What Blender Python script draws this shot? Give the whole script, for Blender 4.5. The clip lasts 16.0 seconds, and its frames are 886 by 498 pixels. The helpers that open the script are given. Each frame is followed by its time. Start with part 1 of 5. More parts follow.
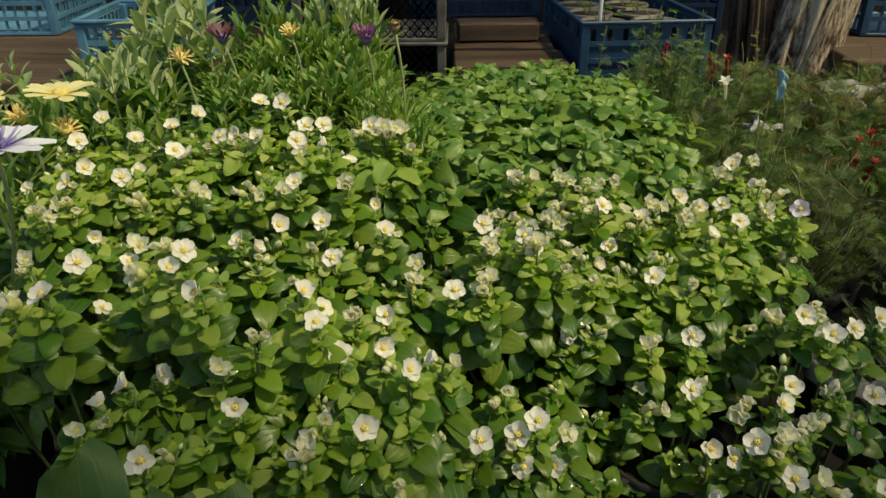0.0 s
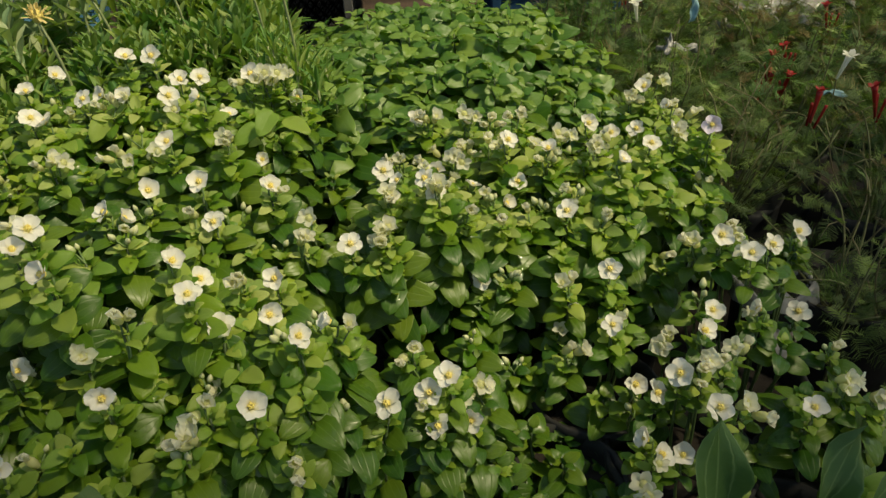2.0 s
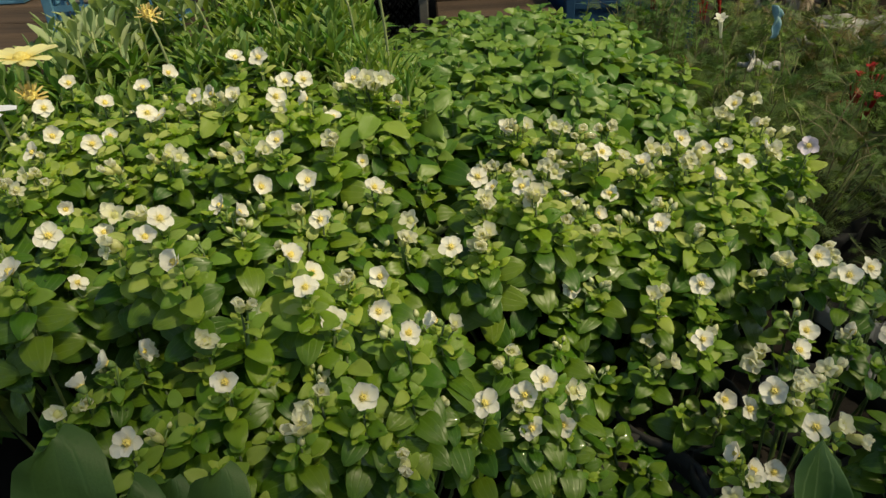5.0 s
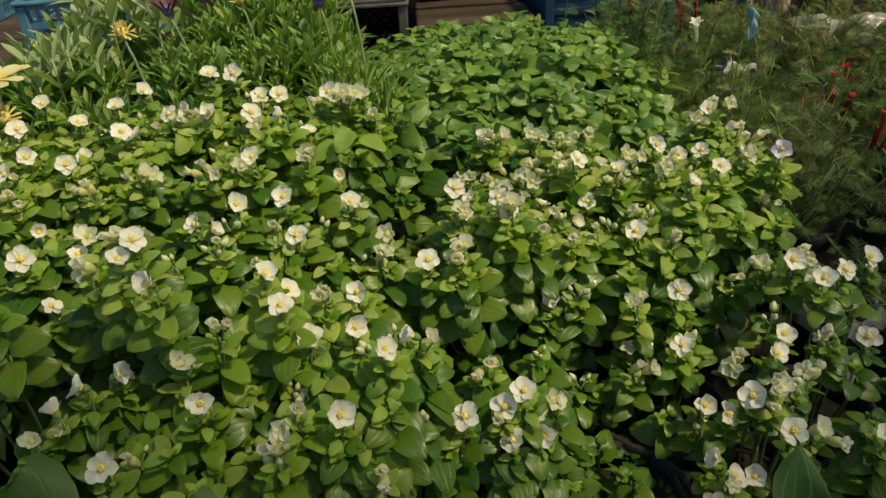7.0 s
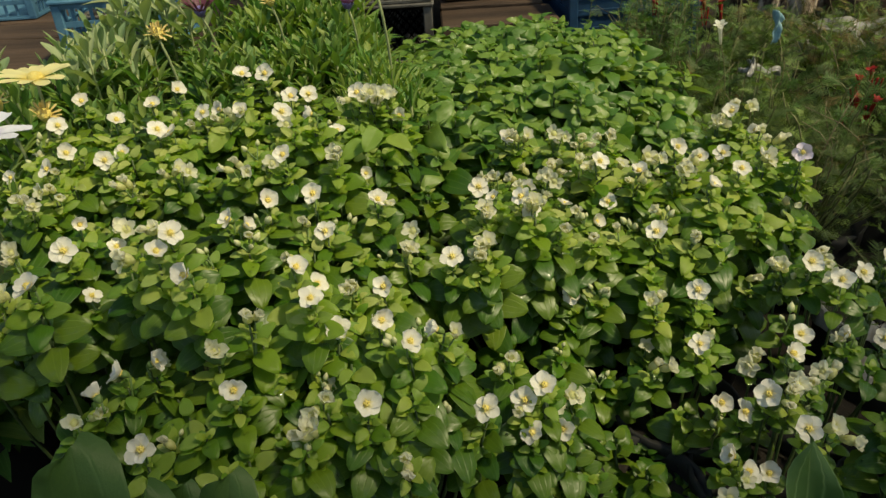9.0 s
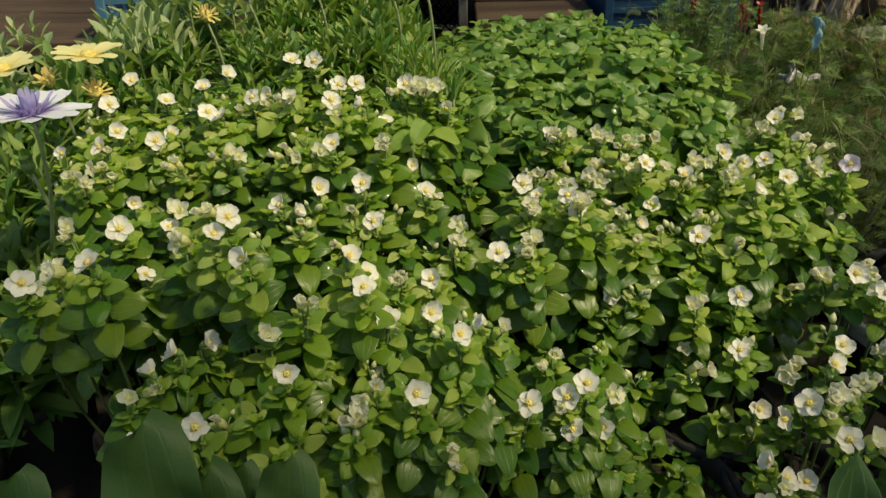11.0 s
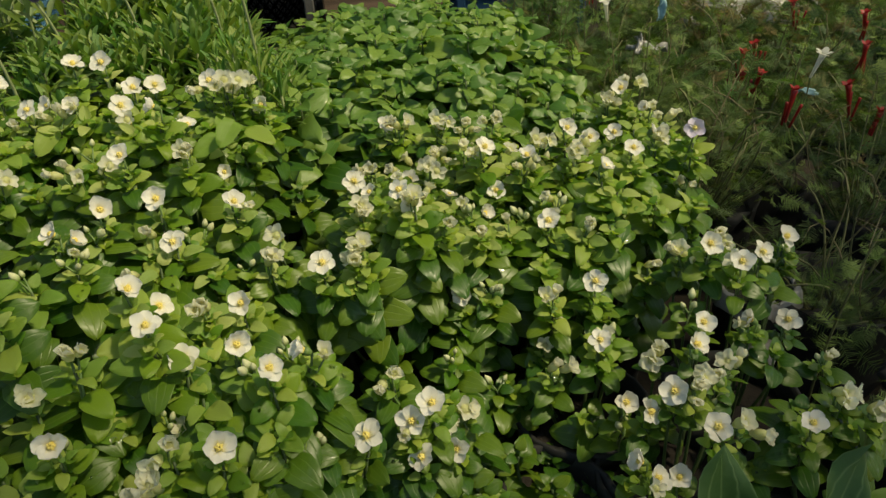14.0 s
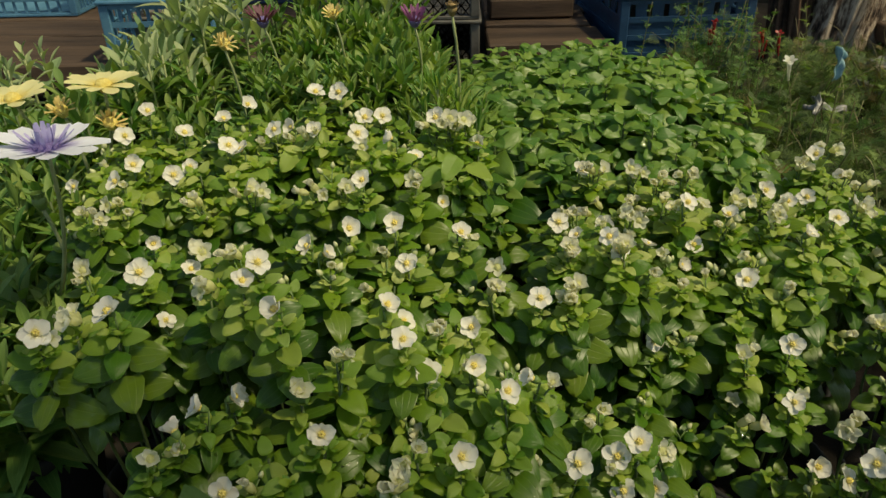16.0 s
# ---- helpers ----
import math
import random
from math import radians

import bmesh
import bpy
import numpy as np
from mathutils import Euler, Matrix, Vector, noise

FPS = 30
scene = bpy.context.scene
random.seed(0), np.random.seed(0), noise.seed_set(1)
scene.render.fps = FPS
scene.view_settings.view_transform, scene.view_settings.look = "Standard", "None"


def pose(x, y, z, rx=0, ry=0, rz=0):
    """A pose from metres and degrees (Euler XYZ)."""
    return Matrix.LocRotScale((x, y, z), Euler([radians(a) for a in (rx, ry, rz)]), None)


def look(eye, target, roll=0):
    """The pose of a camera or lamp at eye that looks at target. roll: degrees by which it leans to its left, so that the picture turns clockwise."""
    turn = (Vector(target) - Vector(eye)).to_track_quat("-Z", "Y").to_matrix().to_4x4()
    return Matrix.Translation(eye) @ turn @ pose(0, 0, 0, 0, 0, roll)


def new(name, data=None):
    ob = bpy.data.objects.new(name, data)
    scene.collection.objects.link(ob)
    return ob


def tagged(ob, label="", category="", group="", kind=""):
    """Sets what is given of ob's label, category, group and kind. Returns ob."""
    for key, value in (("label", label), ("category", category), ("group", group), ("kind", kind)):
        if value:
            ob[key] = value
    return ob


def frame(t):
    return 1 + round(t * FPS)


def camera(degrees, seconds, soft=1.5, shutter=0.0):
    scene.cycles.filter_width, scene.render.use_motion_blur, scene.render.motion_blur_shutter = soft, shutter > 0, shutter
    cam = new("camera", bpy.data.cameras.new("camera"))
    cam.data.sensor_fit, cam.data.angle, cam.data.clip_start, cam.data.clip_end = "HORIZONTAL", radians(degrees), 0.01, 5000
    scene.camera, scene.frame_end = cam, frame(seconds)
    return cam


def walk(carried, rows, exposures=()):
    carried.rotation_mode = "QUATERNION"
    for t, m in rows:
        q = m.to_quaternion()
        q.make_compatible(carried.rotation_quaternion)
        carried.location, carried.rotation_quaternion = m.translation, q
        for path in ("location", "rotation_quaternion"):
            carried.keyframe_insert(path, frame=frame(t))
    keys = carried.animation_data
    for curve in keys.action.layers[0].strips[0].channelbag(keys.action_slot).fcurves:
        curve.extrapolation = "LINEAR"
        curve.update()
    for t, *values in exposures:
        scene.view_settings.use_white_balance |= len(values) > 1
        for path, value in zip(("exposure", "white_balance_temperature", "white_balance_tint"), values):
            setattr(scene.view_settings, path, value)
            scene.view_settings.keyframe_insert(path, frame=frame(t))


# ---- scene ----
cam = camera(62.0, 16.0, soft=1.45)
PATH = [
    (0, (0.01, 0.016, 0.497), (-0.017, 1.795, -0.415), -0.4),
    (0.5, (0.026, 0.024, 0.49), (0.074, 1.794, -0.441), -1.6),
    (1, (0.04, 0.028, 0.487), (0.139, 1.79, -0.455), -3.0),
    (1.5, (0.04, 0.031, 0.481), (0.131, 1.775, -0.494), -3.6),
    (2, (0.043, 0.05, 0.472), (0.157, 1.764, -0.552), -3.5),
    (2.5, (0.037, 0.056, 0.464), (0.133, 1.757, -0.585), -3.4),
    (3, (0.027, 0.053, 0.469), (0.09, 1.76, -0.571), -3.4),
    (3.5, (0.015, 0.044, 0.478), (0.021, 1.77, -0.532), -3.5),
    (4, (0.004, 0.039, 0.479), (-0.008, 1.761, -0.538), -2.8),
    (6.5, (0.015, 0.041, 0.486), (0.035, 1.777, -0.507), -3.2),
    (7, (0.016, 0.042, 0.485), (0.039, 1.775, -0.511), -3.7),
    (7.5, (0.016, 0.045, 0.484), (0.034, 1.774, -0.52), -3.1),
    (8, (0.021, 0.047, 0.484), (0.01, 1.781, -0.513), -4.2),
    (8.5, (0.017, 0.033, 0.488), (-0.012, 1.767, -0.508), -4.2),
    (10.8, (-0.005, 0.025, 0.496), (-0.042, 1.753, -0.51), -1.8),
    (11, (-0.011, 0.025, 0.498), (-0.075, 1.745, -0.521), -1.7),
    (11.5, (-0.026, 0.022, 0.504), (-0.161, 1.742, -0.507), -1.6),
    (12, (-0.011, 0.026, 0.502), (-0.115, 1.743, -0.519), -2.1),
    (12.5, (0.027, 0.047, 0.496), (0.06, 1.754, -0.546), -3.8),
    (13, (0.045, 0.073, 0.48), (0.238, 1.775, -0.552), -4.0),
    (13.5, (0.045, 0.078, 0.471), (0.265, 1.784, -0.549), -3.8),
    (14, (0.038, 0.08, 0.467), (0.245, 1.781, -0.563), -3.2),
    (14.5, (0.03, 0.077, 0.468), (0.199, 1.777, -0.571), -2.9),
    (15, (0.005, 0.073, 0.476), (0.111, 1.792, -0.542), -1.9),
    (15.5, (-0.022, 0.065, 0.489), (0.002, 1.807, -0.493), -1.1),
    (16, (-0.039, 0.057, 0.498), (-0.093, 1.805, -0.473), -1.2),
]
walk(cam, [(t, look(eye, target, roll)) for t, eye, target, roll in PATH], exposures=tuple((t, e, 8150, -1.5) for t, e in ((0.0, 0.37), (0.5, 0.55), (1.0, 0.40), (4.0, 0.40), (8.0, 0.31), (8.5, 0.35), (11.0, 0.40), (12.5, 0.41), (14.0, 0.36), (15.0, 0.37), (16.0, 0.23))))

# ---- world, sun ----
SUN_DIR = Vector((0.50, -0.20, 0.84)).normalized()
world = bpy.data.worlds.new("sky")
scene.world = world
world.use_nodes = True
wn = world.node_tree.nodes
sky = wn.new("ShaderNodeTexSky")
sky.sky_type = "NISHITA"
sky.sun_disc = False
sky.sun_elevation = math.asin(SUN_DIR.z)
sky.sun_rotation = math.atan2(SUN_DIR.x, SUN_DIR.y)
world.node_tree.links.new(sky.outputs[0], wn["Background"].inputs[0])
wn["Background"].inputs[1].default_value = 0.112
sun = new("sun", bpy.data.lights.new("sun", "SUN"))
sun.data.energy, sun.data.angle, sun.data.color = 2.95, radians(5.0), (1.0, 0.90, 0.72)
sun.matrix_world = look(SUN_DIR * 5, (0, 0, 0))


# ---- materials ----
def ramp(nodes, stops):
    r = nodes.new("ShaderNodeValToRGB")
    while len(r.color_ramp.elements) < len(stops):
        r.color_ramp.elements.new(0.5)
    for e, (p, c) in zip(r.color_ramp.elements, stops):
        e.position, e.color = p, (*c, 1)
    return r


def surface(name, a, b, rough=0.6, scale=40.0, bump=0.3, metal=0.0, spec=0.5, detail=6.0, vary=0.0, coat=0.0, along=1.0):
    """A matt or glossy surface mottled between two colours at two scales, with fine relief."""
    m = bpy.data.materials.new(name)
    m.use_nodes = True
    n, l = m.node_tree.nodes, m.node_tree.links
    p = n["Principled BSDF"]
    tc = n.new("ShaderNodeTexCoord")
    big, fine = n.new("ShaderNodeTexNoise"), n.new("ShaderNodeTexNoise")
    big.inputs["Scale"].default_value, big.inputs["Detail"].default_value = scale, detail
    fine.inputs["Scale"].default_value, fine.inputs["Detail"].default_value = scale * 9, 4
    drawn = n.new("ShaderNodeMapping")
    drawn.inputs["Scale"].default_value = (along, 1.0, 1.0)
    l.new(tc.outputs["Object"], drawn.inputs[0]), l.new(drawn.outputs[0], big.inputs["Vector"]), l.new(drawn.outputs[0], fine.inputs["Vector"])
    mix = n.new("ShaderNodeMath")
    mix.operation = "MULTIPLY_ADD"
    mix.inputs[1].default_value = 0.35
    l.new(fine.outputs[0], mix.inputs[0]), l.new(big.outputs[0], mix.inputs[2])
    r = ramp(n, ((0.45, a), (0.85, b)))
    l.new(mix.outputs[0], r.inputs[0])
    out = r.outputs[0]
    if vary:
        info, hsv, mm = n.new("ShaderNodeObjectInfo"), n.new("ShaderNodeHueSaturation"), n.new("ShaderNodeMapRange")
        l.new(info.outputs["Random"], mm.inputs[0])
        mm.inputs[3].default_value, mm.inputs[4].default_value = 1 - vary, 1 + vary
        l.new(mm.outputs[0], hsv.inputs["Value"]), l.new(out, hsv.inputs["Color"])
        out = hsv.outputs[0]
    l.new(out, p.inputs["Base Color"])
    p.inputs["Roughness"].default_value, p.inputs["Metallic"].default_value = rough, metal
    p.inputs["Specular IOR Level"].default_value = spec
    p.inputs["Coat Weight"].default_value = coat
    bu = n.new("ShaderNodeBump")
    bu.inputs["Strength"].default_value, bu.inputs["Distance"].default_value = bump, 0.002
    l.new(mix.outputs[0], bu.inputs["Height"]), l.new(bu.outputs[0], p.inputs["Normal"])
    return m


def foliage(name, dark, light, rough=0.32, clear=0.3, vein=(0.3, 0.42, 0.12), scale=60.0, island=False, spec=0.3, hue=0.03, veins=0.28, wet=0.0):
    """Leaf: two greens that vary from leaf to leaf, paler veins along the UV's middle, some light through."""
    m = bpy.data.materials.new(name)
    m.use_nodes = True
    n, l = m.node_tree.nodes, m.node_tree.links
    p, outn = n["Principled BSDF"], n["Material Output"]
    tc, tex = n.new("ShaderNodeTexCoord"), n.new("ShaderNodeTexNoise")
    tex.inputs["Scale"].default_value, tex.inputs["Detail"].default_value = scale, 5
    l.new(tc.outputs["Object"], tex.inputs["Vector"])
    if island:
        rnd = n.new("ShaderNodeNewGeometry").outputs["Random Per Island"]
    else:
        rnd = n.new("ShaderNodeObjectInfo").outputs["Random"]
    add = n.new("ShaderNodeMath")
    add.operation = "MULTIPLY_ADD"
    add.inputs[1].default_value = 0.5
    l.new(tex.outputs[0], add.inputs[0]), l.new(rnd, add.inputs[2])
    sub = n.new("ShaderNodeMapRange")
    sub.inputs[1].default_value, sub.inputs[2].default_value = 0.15, 1.3
    l.new(add.outputs[0], sub.inputs[0])
    r = ramp(n, ((0.0, dark), (1.0, light)))
    l.new(sub.outputs[0], r.inputs[0])
    # veins: the midrib, an arc on either side of it and the pale rim
    uv = n.new("ShaderNodeSeparateXYZ")
    l.new(tc.outputs["UV"], uv.inputs[0])
    off = n.new("ShaderNodeMath")
    off.operation = "SUBTRACT"
    off.inputs[1].default_value = 0.5
    l.new(uv.outputs[0], off.inputs[0])
    ab = n.new("ShaderNodeMath")
    ab.operation = "ABSOLUTE"
    l.new(off.outputs[0], ab.inputs[0])
    wave = n.new("ShaderNodeMath")
    wave.operation = "PINGPONG"
    wave.inputs[1].default_value = 0.125
    l.new(ab.outputs[0], wave.inputs[0])
    line = n.new("ShaderNodeMapRange")
    line.inputs[1].default_value, line.inputs[2].default_value = 0.0, 0.03
    line.inputs[3].default_value, line.inputs[4].default_value = 1.0, 0.0
    l.new(wave.outputs[0], line.inputs[0])
    weak = n.new("ShaderNodeMath")
    weak.operation = "MULTIPLY"
    weak.inputs[1].default_value = veins
    l.new(line.outputs[0], weak.inputs[0])
    mixc = n.new("ShaderNodeMix")
    mixc.data_type = "RGBA"
    mixc.inputs["B"].default_value = (*vein, 1)
    l.new(weak.outputs[0], mixc.inputs["Factor"]), l.new(r.outputs[0], mixc.inputs["A"])
    hsv, hr = n.new("ShaderNodeHueSaturation"), n.new("ShaderNodeMapRange")
    hr.inputs[3].default_value, hr.inputs[4].default_value = 0.5 + hue, 0.5 - hue
    l.new(rnd, hr.inputs[0]), l.new(hr.outputs[0], hsv.inputs["Hue"]), l.new(mixc.outputs["Result"], hsv.inputs["Color"])
    l.new(hsv.outputs[0], p.inputs["Base Color"])
    p.inputs["Roughness"].default_value = rough
    p.inputs["Specular IOR Level"].default_value = spec
    p.inputs["Coat Weight"].default_value, p.inputs["Coat Roughness"].default_value = 0.0, 0.05
    if wet:
        # water left in patches on the leaf
        wt, wr, wb = n.new("ShaderNodeTexNoise"), n.new("ShaderNodeMapRange"), n.new("ShaderNodeBump")
        wt.inputs["Scale"].default_value = 260 if island else 5.5
        wr.inputs[1].default_value, wr.inputs[2].default_value, wr.inputs[4].default_value = 0.56, 0.66, wet
        l.new(tc.outputs["Object"], wt.inputs["Vector"]), l.new(wt.outputs[0], wr.inputs[0]), l.new(wr.outputs[0], p.inputs["Coat Weight"])
        wb.inputs["Strength"].default_value, wb.inputs["Distance"].default_value = 0.6, 0.002
        l.new(wt.outputs[0], wb.inputs["Height"]), l.new(wb.outputs[0], p.inputs["Coat Normal"])
    bu = n.new("ShaderNodeBump")
    bu.inputs["Strength"].default_value, bu.inputs["Distance"].default_value = 0.12 + 0.5 * veins, 0.0012
    h = n.new("ShaderNodeMath")
    h.operation = "SUBTRACT"
    l.new(tex.outputs[0], h.inputs[0]), l.new(line.outputs[0], h.inputs[1])
    l.new(h.outputs[0], bu.inputs["Height"]), l.new(bu.outputs[0], p.inputs["Normal"])
    tr, mx = n.new("ShaderNodeBsdfTranslucent"), n.new("ShaderNodeMixShader")
    bright = n.new("ShaderNodeMix")
    bright.data_type, bright.blend_type = "RGBA", "MULTIPLY"
    bright.inputs["Factor"].default_value = 1.0
    bright.inputs["B"].default_value = (1.35, 1.5, 0.6, 1)
    l.new(hsv.outputs[0], bright.inputs["A"]), l.new(bright.outputs["Result"], tr.inputs[0])
    mx.inputs[0].default_value = clear
    l.new(p.outputs[0], mx.inputs[1]), l.new(tr.outputs[0], mx.inputs[2]), l.new(mx.outputs[0], outn.inputs["Surface"])
    return m


def petal_mat(name, tip, base, rough=0.5, clear=0.3, start=0.1, end=0.45):
    """Petal: one colour at its foot, another towards its tip, along the UV; light comes through."""
    m = bpy.data.materials.new(name)
    m.use_nodes = True
    n, l = m.node_tree.nodes, m.node_tree.links
    p, outn = n["Principled BSDF"], n["Material Output"]
    tc, sep = n.new("ShaderNodeTexCoord"), n.new("ShaderNodeSeparateXYZ")
    l.new(tc.outputs["UV"], sep.inputs[0])
    tex = n.new("ShaderNodeTexNoise")
    tex.inputs["Scale"].default_value = 400
    l.new(tc.outputs["Object"], tex.inputs["Vector"])
    ad = n.new("ShaderNodeMath")
    ad.operation = "MULTIPLY_ADD"
    ad.inputs[1].default_value = 0.25
    l.new(tex.outputs[0], ad.inputs[0]), l.new(sep.outputs[1], ad.inputs[2])
    r = ramp(n, ((start + 0.1, base), (end + 0.12, tip)))
    l.new(ad.outputs[0], r.inputs[0])
    info, hsv, mr = n.new("ShaderNodeObjectInfo"), n.new("ShaderNodeHueSaturation"), n.new("ShaderNodeMapRange")
    l.new(info.outputs["Random"], mr.inputs[0])
    mr.inputs[3].default_value, mr.inputs[4].default_value = 0.86, 1.0
    l.new(mr.outputs[0], hsv.inputs["Value"]), l.new(r.outputs[0], hsv.inputs["Color"])
    l.new(hsv.outputs[0], p.inputs["Base Color"])
    p.inputs["Roughness"].default_value = rough
    bu = n.new("ShaderNodeBump")
    bu.inputs["Strength"].default_value, bu.inputs["Distance"].default_value = 0.3, 0.0005
    l.new(tex.outputs[0], bu.inputs["Height"]), l.new(bu.outputs[0], p.inputs["Normal"])
    tr, mx = n.new("ShaderNodeBsdfTranslucent"), n.new("ShaderNodeMixShader")
    l.new(hsv.outputs[0], tr.inputs[0])
    mx.inputs[0].default_value = clear
    l.new(p.outputs[0], mx.inputs[1]), l.new(tr.outputs[0], mx.inputs[2]), l.new(mx.outputs[0], outn.inputs["Surface"])
    return m


SOIL = surface("soil", (0.009, 0.007, 0.005), (0.026, 0.019, 0.013), 0.95, 30, 1.0)
POTSOIL = surface("potting_soil", (0.007, 0.005, 0.004), (0.022, 0.016, 0.012), 0.95, 90, 1.0)
BLACK_PLASTIC = surface("black_plastic", (0.006, 0.006, 0.006), (0.013, 0.013, 0.013), 0.75, 30, 0.2)
CRATE_BLACK = surface("black_crate_plastic", (0.05, 0.047, 0.044), (0.125, 0.117, 0.105), 0.6, 25, 0.3)
CRATE_NAVY = surface("navy_crate_plastic", (0.007, 0.020, 0.055), (0.016, 0.042, 0.10), 0.5, 20, 0.2)
CRATE_BLUE = surface("blue_crate_plastic", (0.005, 0.030, 0.080), (0.014, 0.062, 0.135), 0.5, 20, 0.2)
CRATE_PALE = surface("faded_blue_crate_plastic", (0.045, 0.15, 0.26), (0.10, 0.245, 0.36), 0.55, 20, 0.2)
WOOD = surface("weathered_board", (0.030, 0.017, 0.010), (0.115, 0.071, 0.045), 0.8, 42, 0.9, vary=0.25, along=0.07)
CUP_PLASTIC = surface("grey_beige_plastic", (0.07, 0.065, 0.055), (0.20, 0.185, 0.155), 0.5, 30, 0.2)
WHITE_PLASTIC = surface("white_plastic", (0.45, 0.44, 0.4), (0.65, 0.64, 0.6), 0.45, 30, 0.1)
GREY_FILM = surface("grey_plastic_film", (0.14, 0.14, 0.135), (0.32, 0.31, 0.30), 0.35, 18, 0.6)
TIE_BLUE = surface("pale_blue_plastic", (0.12, 0.24, 0.29), (0.26, 0.42, 0.47), 0.4, 40, 0.2)
STEM = surface("green_stem", (0.07, 0.13, 0.03), (0.14, 0.22, 0.06), 0.5, 60, 0.2)
# green stem with the shade under the leaves put into its colour
STEM_SHADED = surface("shaded_green_stem", (0.035, 0.06, 0.018), (0.07, 0.11, 0.03), 0.6, 60, 0.2)
STEM_PALE = surface("pale_stem", (0.20, 0.24, 0.10), (0.32, 0.36, 0.18), 0.6, 60, 0.2)
TWIG = surface("dry_vine_stem", (0.07, 0.075, 0.026), (0.17, 0.17, 0.07), 0.7, 60, 0.3)
STRAW = surface("straw", (0.08, 0.068, 0.034), (0.22, 0.18, 0.09), 0.7, 60, 0.3)
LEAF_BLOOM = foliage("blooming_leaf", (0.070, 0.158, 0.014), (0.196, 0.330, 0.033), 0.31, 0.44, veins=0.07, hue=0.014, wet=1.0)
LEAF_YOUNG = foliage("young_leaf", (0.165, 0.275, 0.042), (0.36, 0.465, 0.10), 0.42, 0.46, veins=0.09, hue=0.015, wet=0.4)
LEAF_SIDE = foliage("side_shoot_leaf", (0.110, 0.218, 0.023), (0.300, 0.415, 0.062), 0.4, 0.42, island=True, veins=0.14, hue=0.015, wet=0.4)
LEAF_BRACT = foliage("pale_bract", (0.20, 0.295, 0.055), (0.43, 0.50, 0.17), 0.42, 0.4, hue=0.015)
LEAF_GREEN = foliage("heart_leaf", (0.070, 0.158, 0.026), (0.210, 0.338, 0.072), 0.33, 0.34, hue=0.014, wet=0.5, veins=0.14, spec=0.45)
# older leaves are darker; this green also carries the bush's inner shade
LEAF_INNER_SHADED = foliage("shaded_inner_leaf", (0.034, 0.084, 0.009), (0.096, 0.178, 0.016), 0.36, 0.22, island=True, hue=0.018, wet=0.7, veins=0.1)
TUFT_REST = foliage("narrow_leaf_rest", (0.088, 0.172, 0.038), (0.215, 0.330, 0.088), 0.45, 0.3, island=True)
LEAF_GREY = foliage("grey_green_leaf", (0.18, 0.25, 0.115), (0.37, 0.45, 0.25), 0.55, 0.28, vein=(0.34, 0.4, 0.2))
LEAF_TUFT = foliage("narrow_leaf", (0.088, 0.172, 0.037), (0.225, 0.338, 0.09), 0.45, 0.32)
LEAF_SPIKE = foliage("spiky_leaf", (0.11, 0.21, 0.045), (0.27, 0.40, 0.11), 0.45, 0.36)
LEAF_DARK = foliage("dark_narrow_leaf", (0.075, 0.15, 0.038), (0.185, 0.295, 0.08), 0.5, 0.28)
# feathery leaf in a shaded tone and a fresh, sunlit one
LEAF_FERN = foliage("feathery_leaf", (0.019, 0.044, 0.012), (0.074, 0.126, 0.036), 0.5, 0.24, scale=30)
LEAF_FERN_FRESH_LIT = foliage("fresh_lit_feathery_leaf", (0.075, 0.145, 0.034), (0.20, 0.31, 0.085), 0.5, 0.28, scale=30)
LEAF_DRY = foliage("dry_feathery_leaf", (0.09, 0.07, 0.025), (0.22, 0.16, 0.06), 0.7, 0.2, island=True)
LEAF_BROAD = foliage("broad_smooth_leaf", (0.028, 0.068, 0.014), (0.062, 0.118, 0.027), 0.5, 0.12, vein=(0.1, 0.18, 0.06), scale=60, hue=0.005, veins=0.07)
LEAF_LILY = foliage("strap_leaf", (0.036, 0.085, 0.024), (0.066, 0.130, 0.038), 0.4, 0.15, vein=(0.25, 0.35, 0.15), scale=18, hue=0.005)
PETAL_WHITE = petal_mat("cream_white_petal", (0.94, 0.91, 0.83), (0.82, 0.75, 0.36), 0.5, 0.38, 0.02, 0.34)
PETAL_TRUMPET = petal_mat("white_trumpet_petal", (0.92, 0.90, 0.80), (0.84, 0.82, 0.66), 0.5, 0.45)
PETAL_CREAM = petal_mat("fading_cream_petal", (0.96, 0.94, 0.77), (0.84, 0.84, 0.46), 0.5, 0.6)
PETAL_LILAC = petal_mat("pale_lilac_petal", (0.78, 0.69, 0.84), (0.70, 0.64, 0.5), 0.45, 0.3)
BUD = petal_mat("pale_bud", (0.74, 0.75, 0.46), (0.24, 0.36, 0.08), 0.5, 0.3, 0.1, 0.6)
ANTHER = surface("golden_anther", (0.66, 0.50, 0.09), (0.82, 0.70, 0.24), 0.5, 300, 0.2)
PETAL_DAISY = petal_mat("white_ray_petal", (0.80, 0.82, 0.92), (0.26, 0.2, 0.5), 0.45, 0.25, 0.1, 0.5)
PETAL_VIOLET = petal_mat("violet_inner_petal", (0.46, 0.42, 0.72), (0.18, 0.13, 0.40), 0.5, 0.25, 0.1, 0.6)
PETAL_YELLOW = petal_mat("lemon_ray_petal", (0.88, 0.82, 0.42), (0.86, 0.72, 0.24), 0.5, 0.3)
PETAL_ORANGE = petal_mat("withered_orange_petal", (0.78, 0.62, 0.26), (0.65, 0.42, 0.12), 0.6, 0.25)
PETAL_PURPLE = petal_mat("purple_ray_petal", (0.24, 0.07, 0.20), (0.12, 0.03, 0.10), 0.5, 0.25)
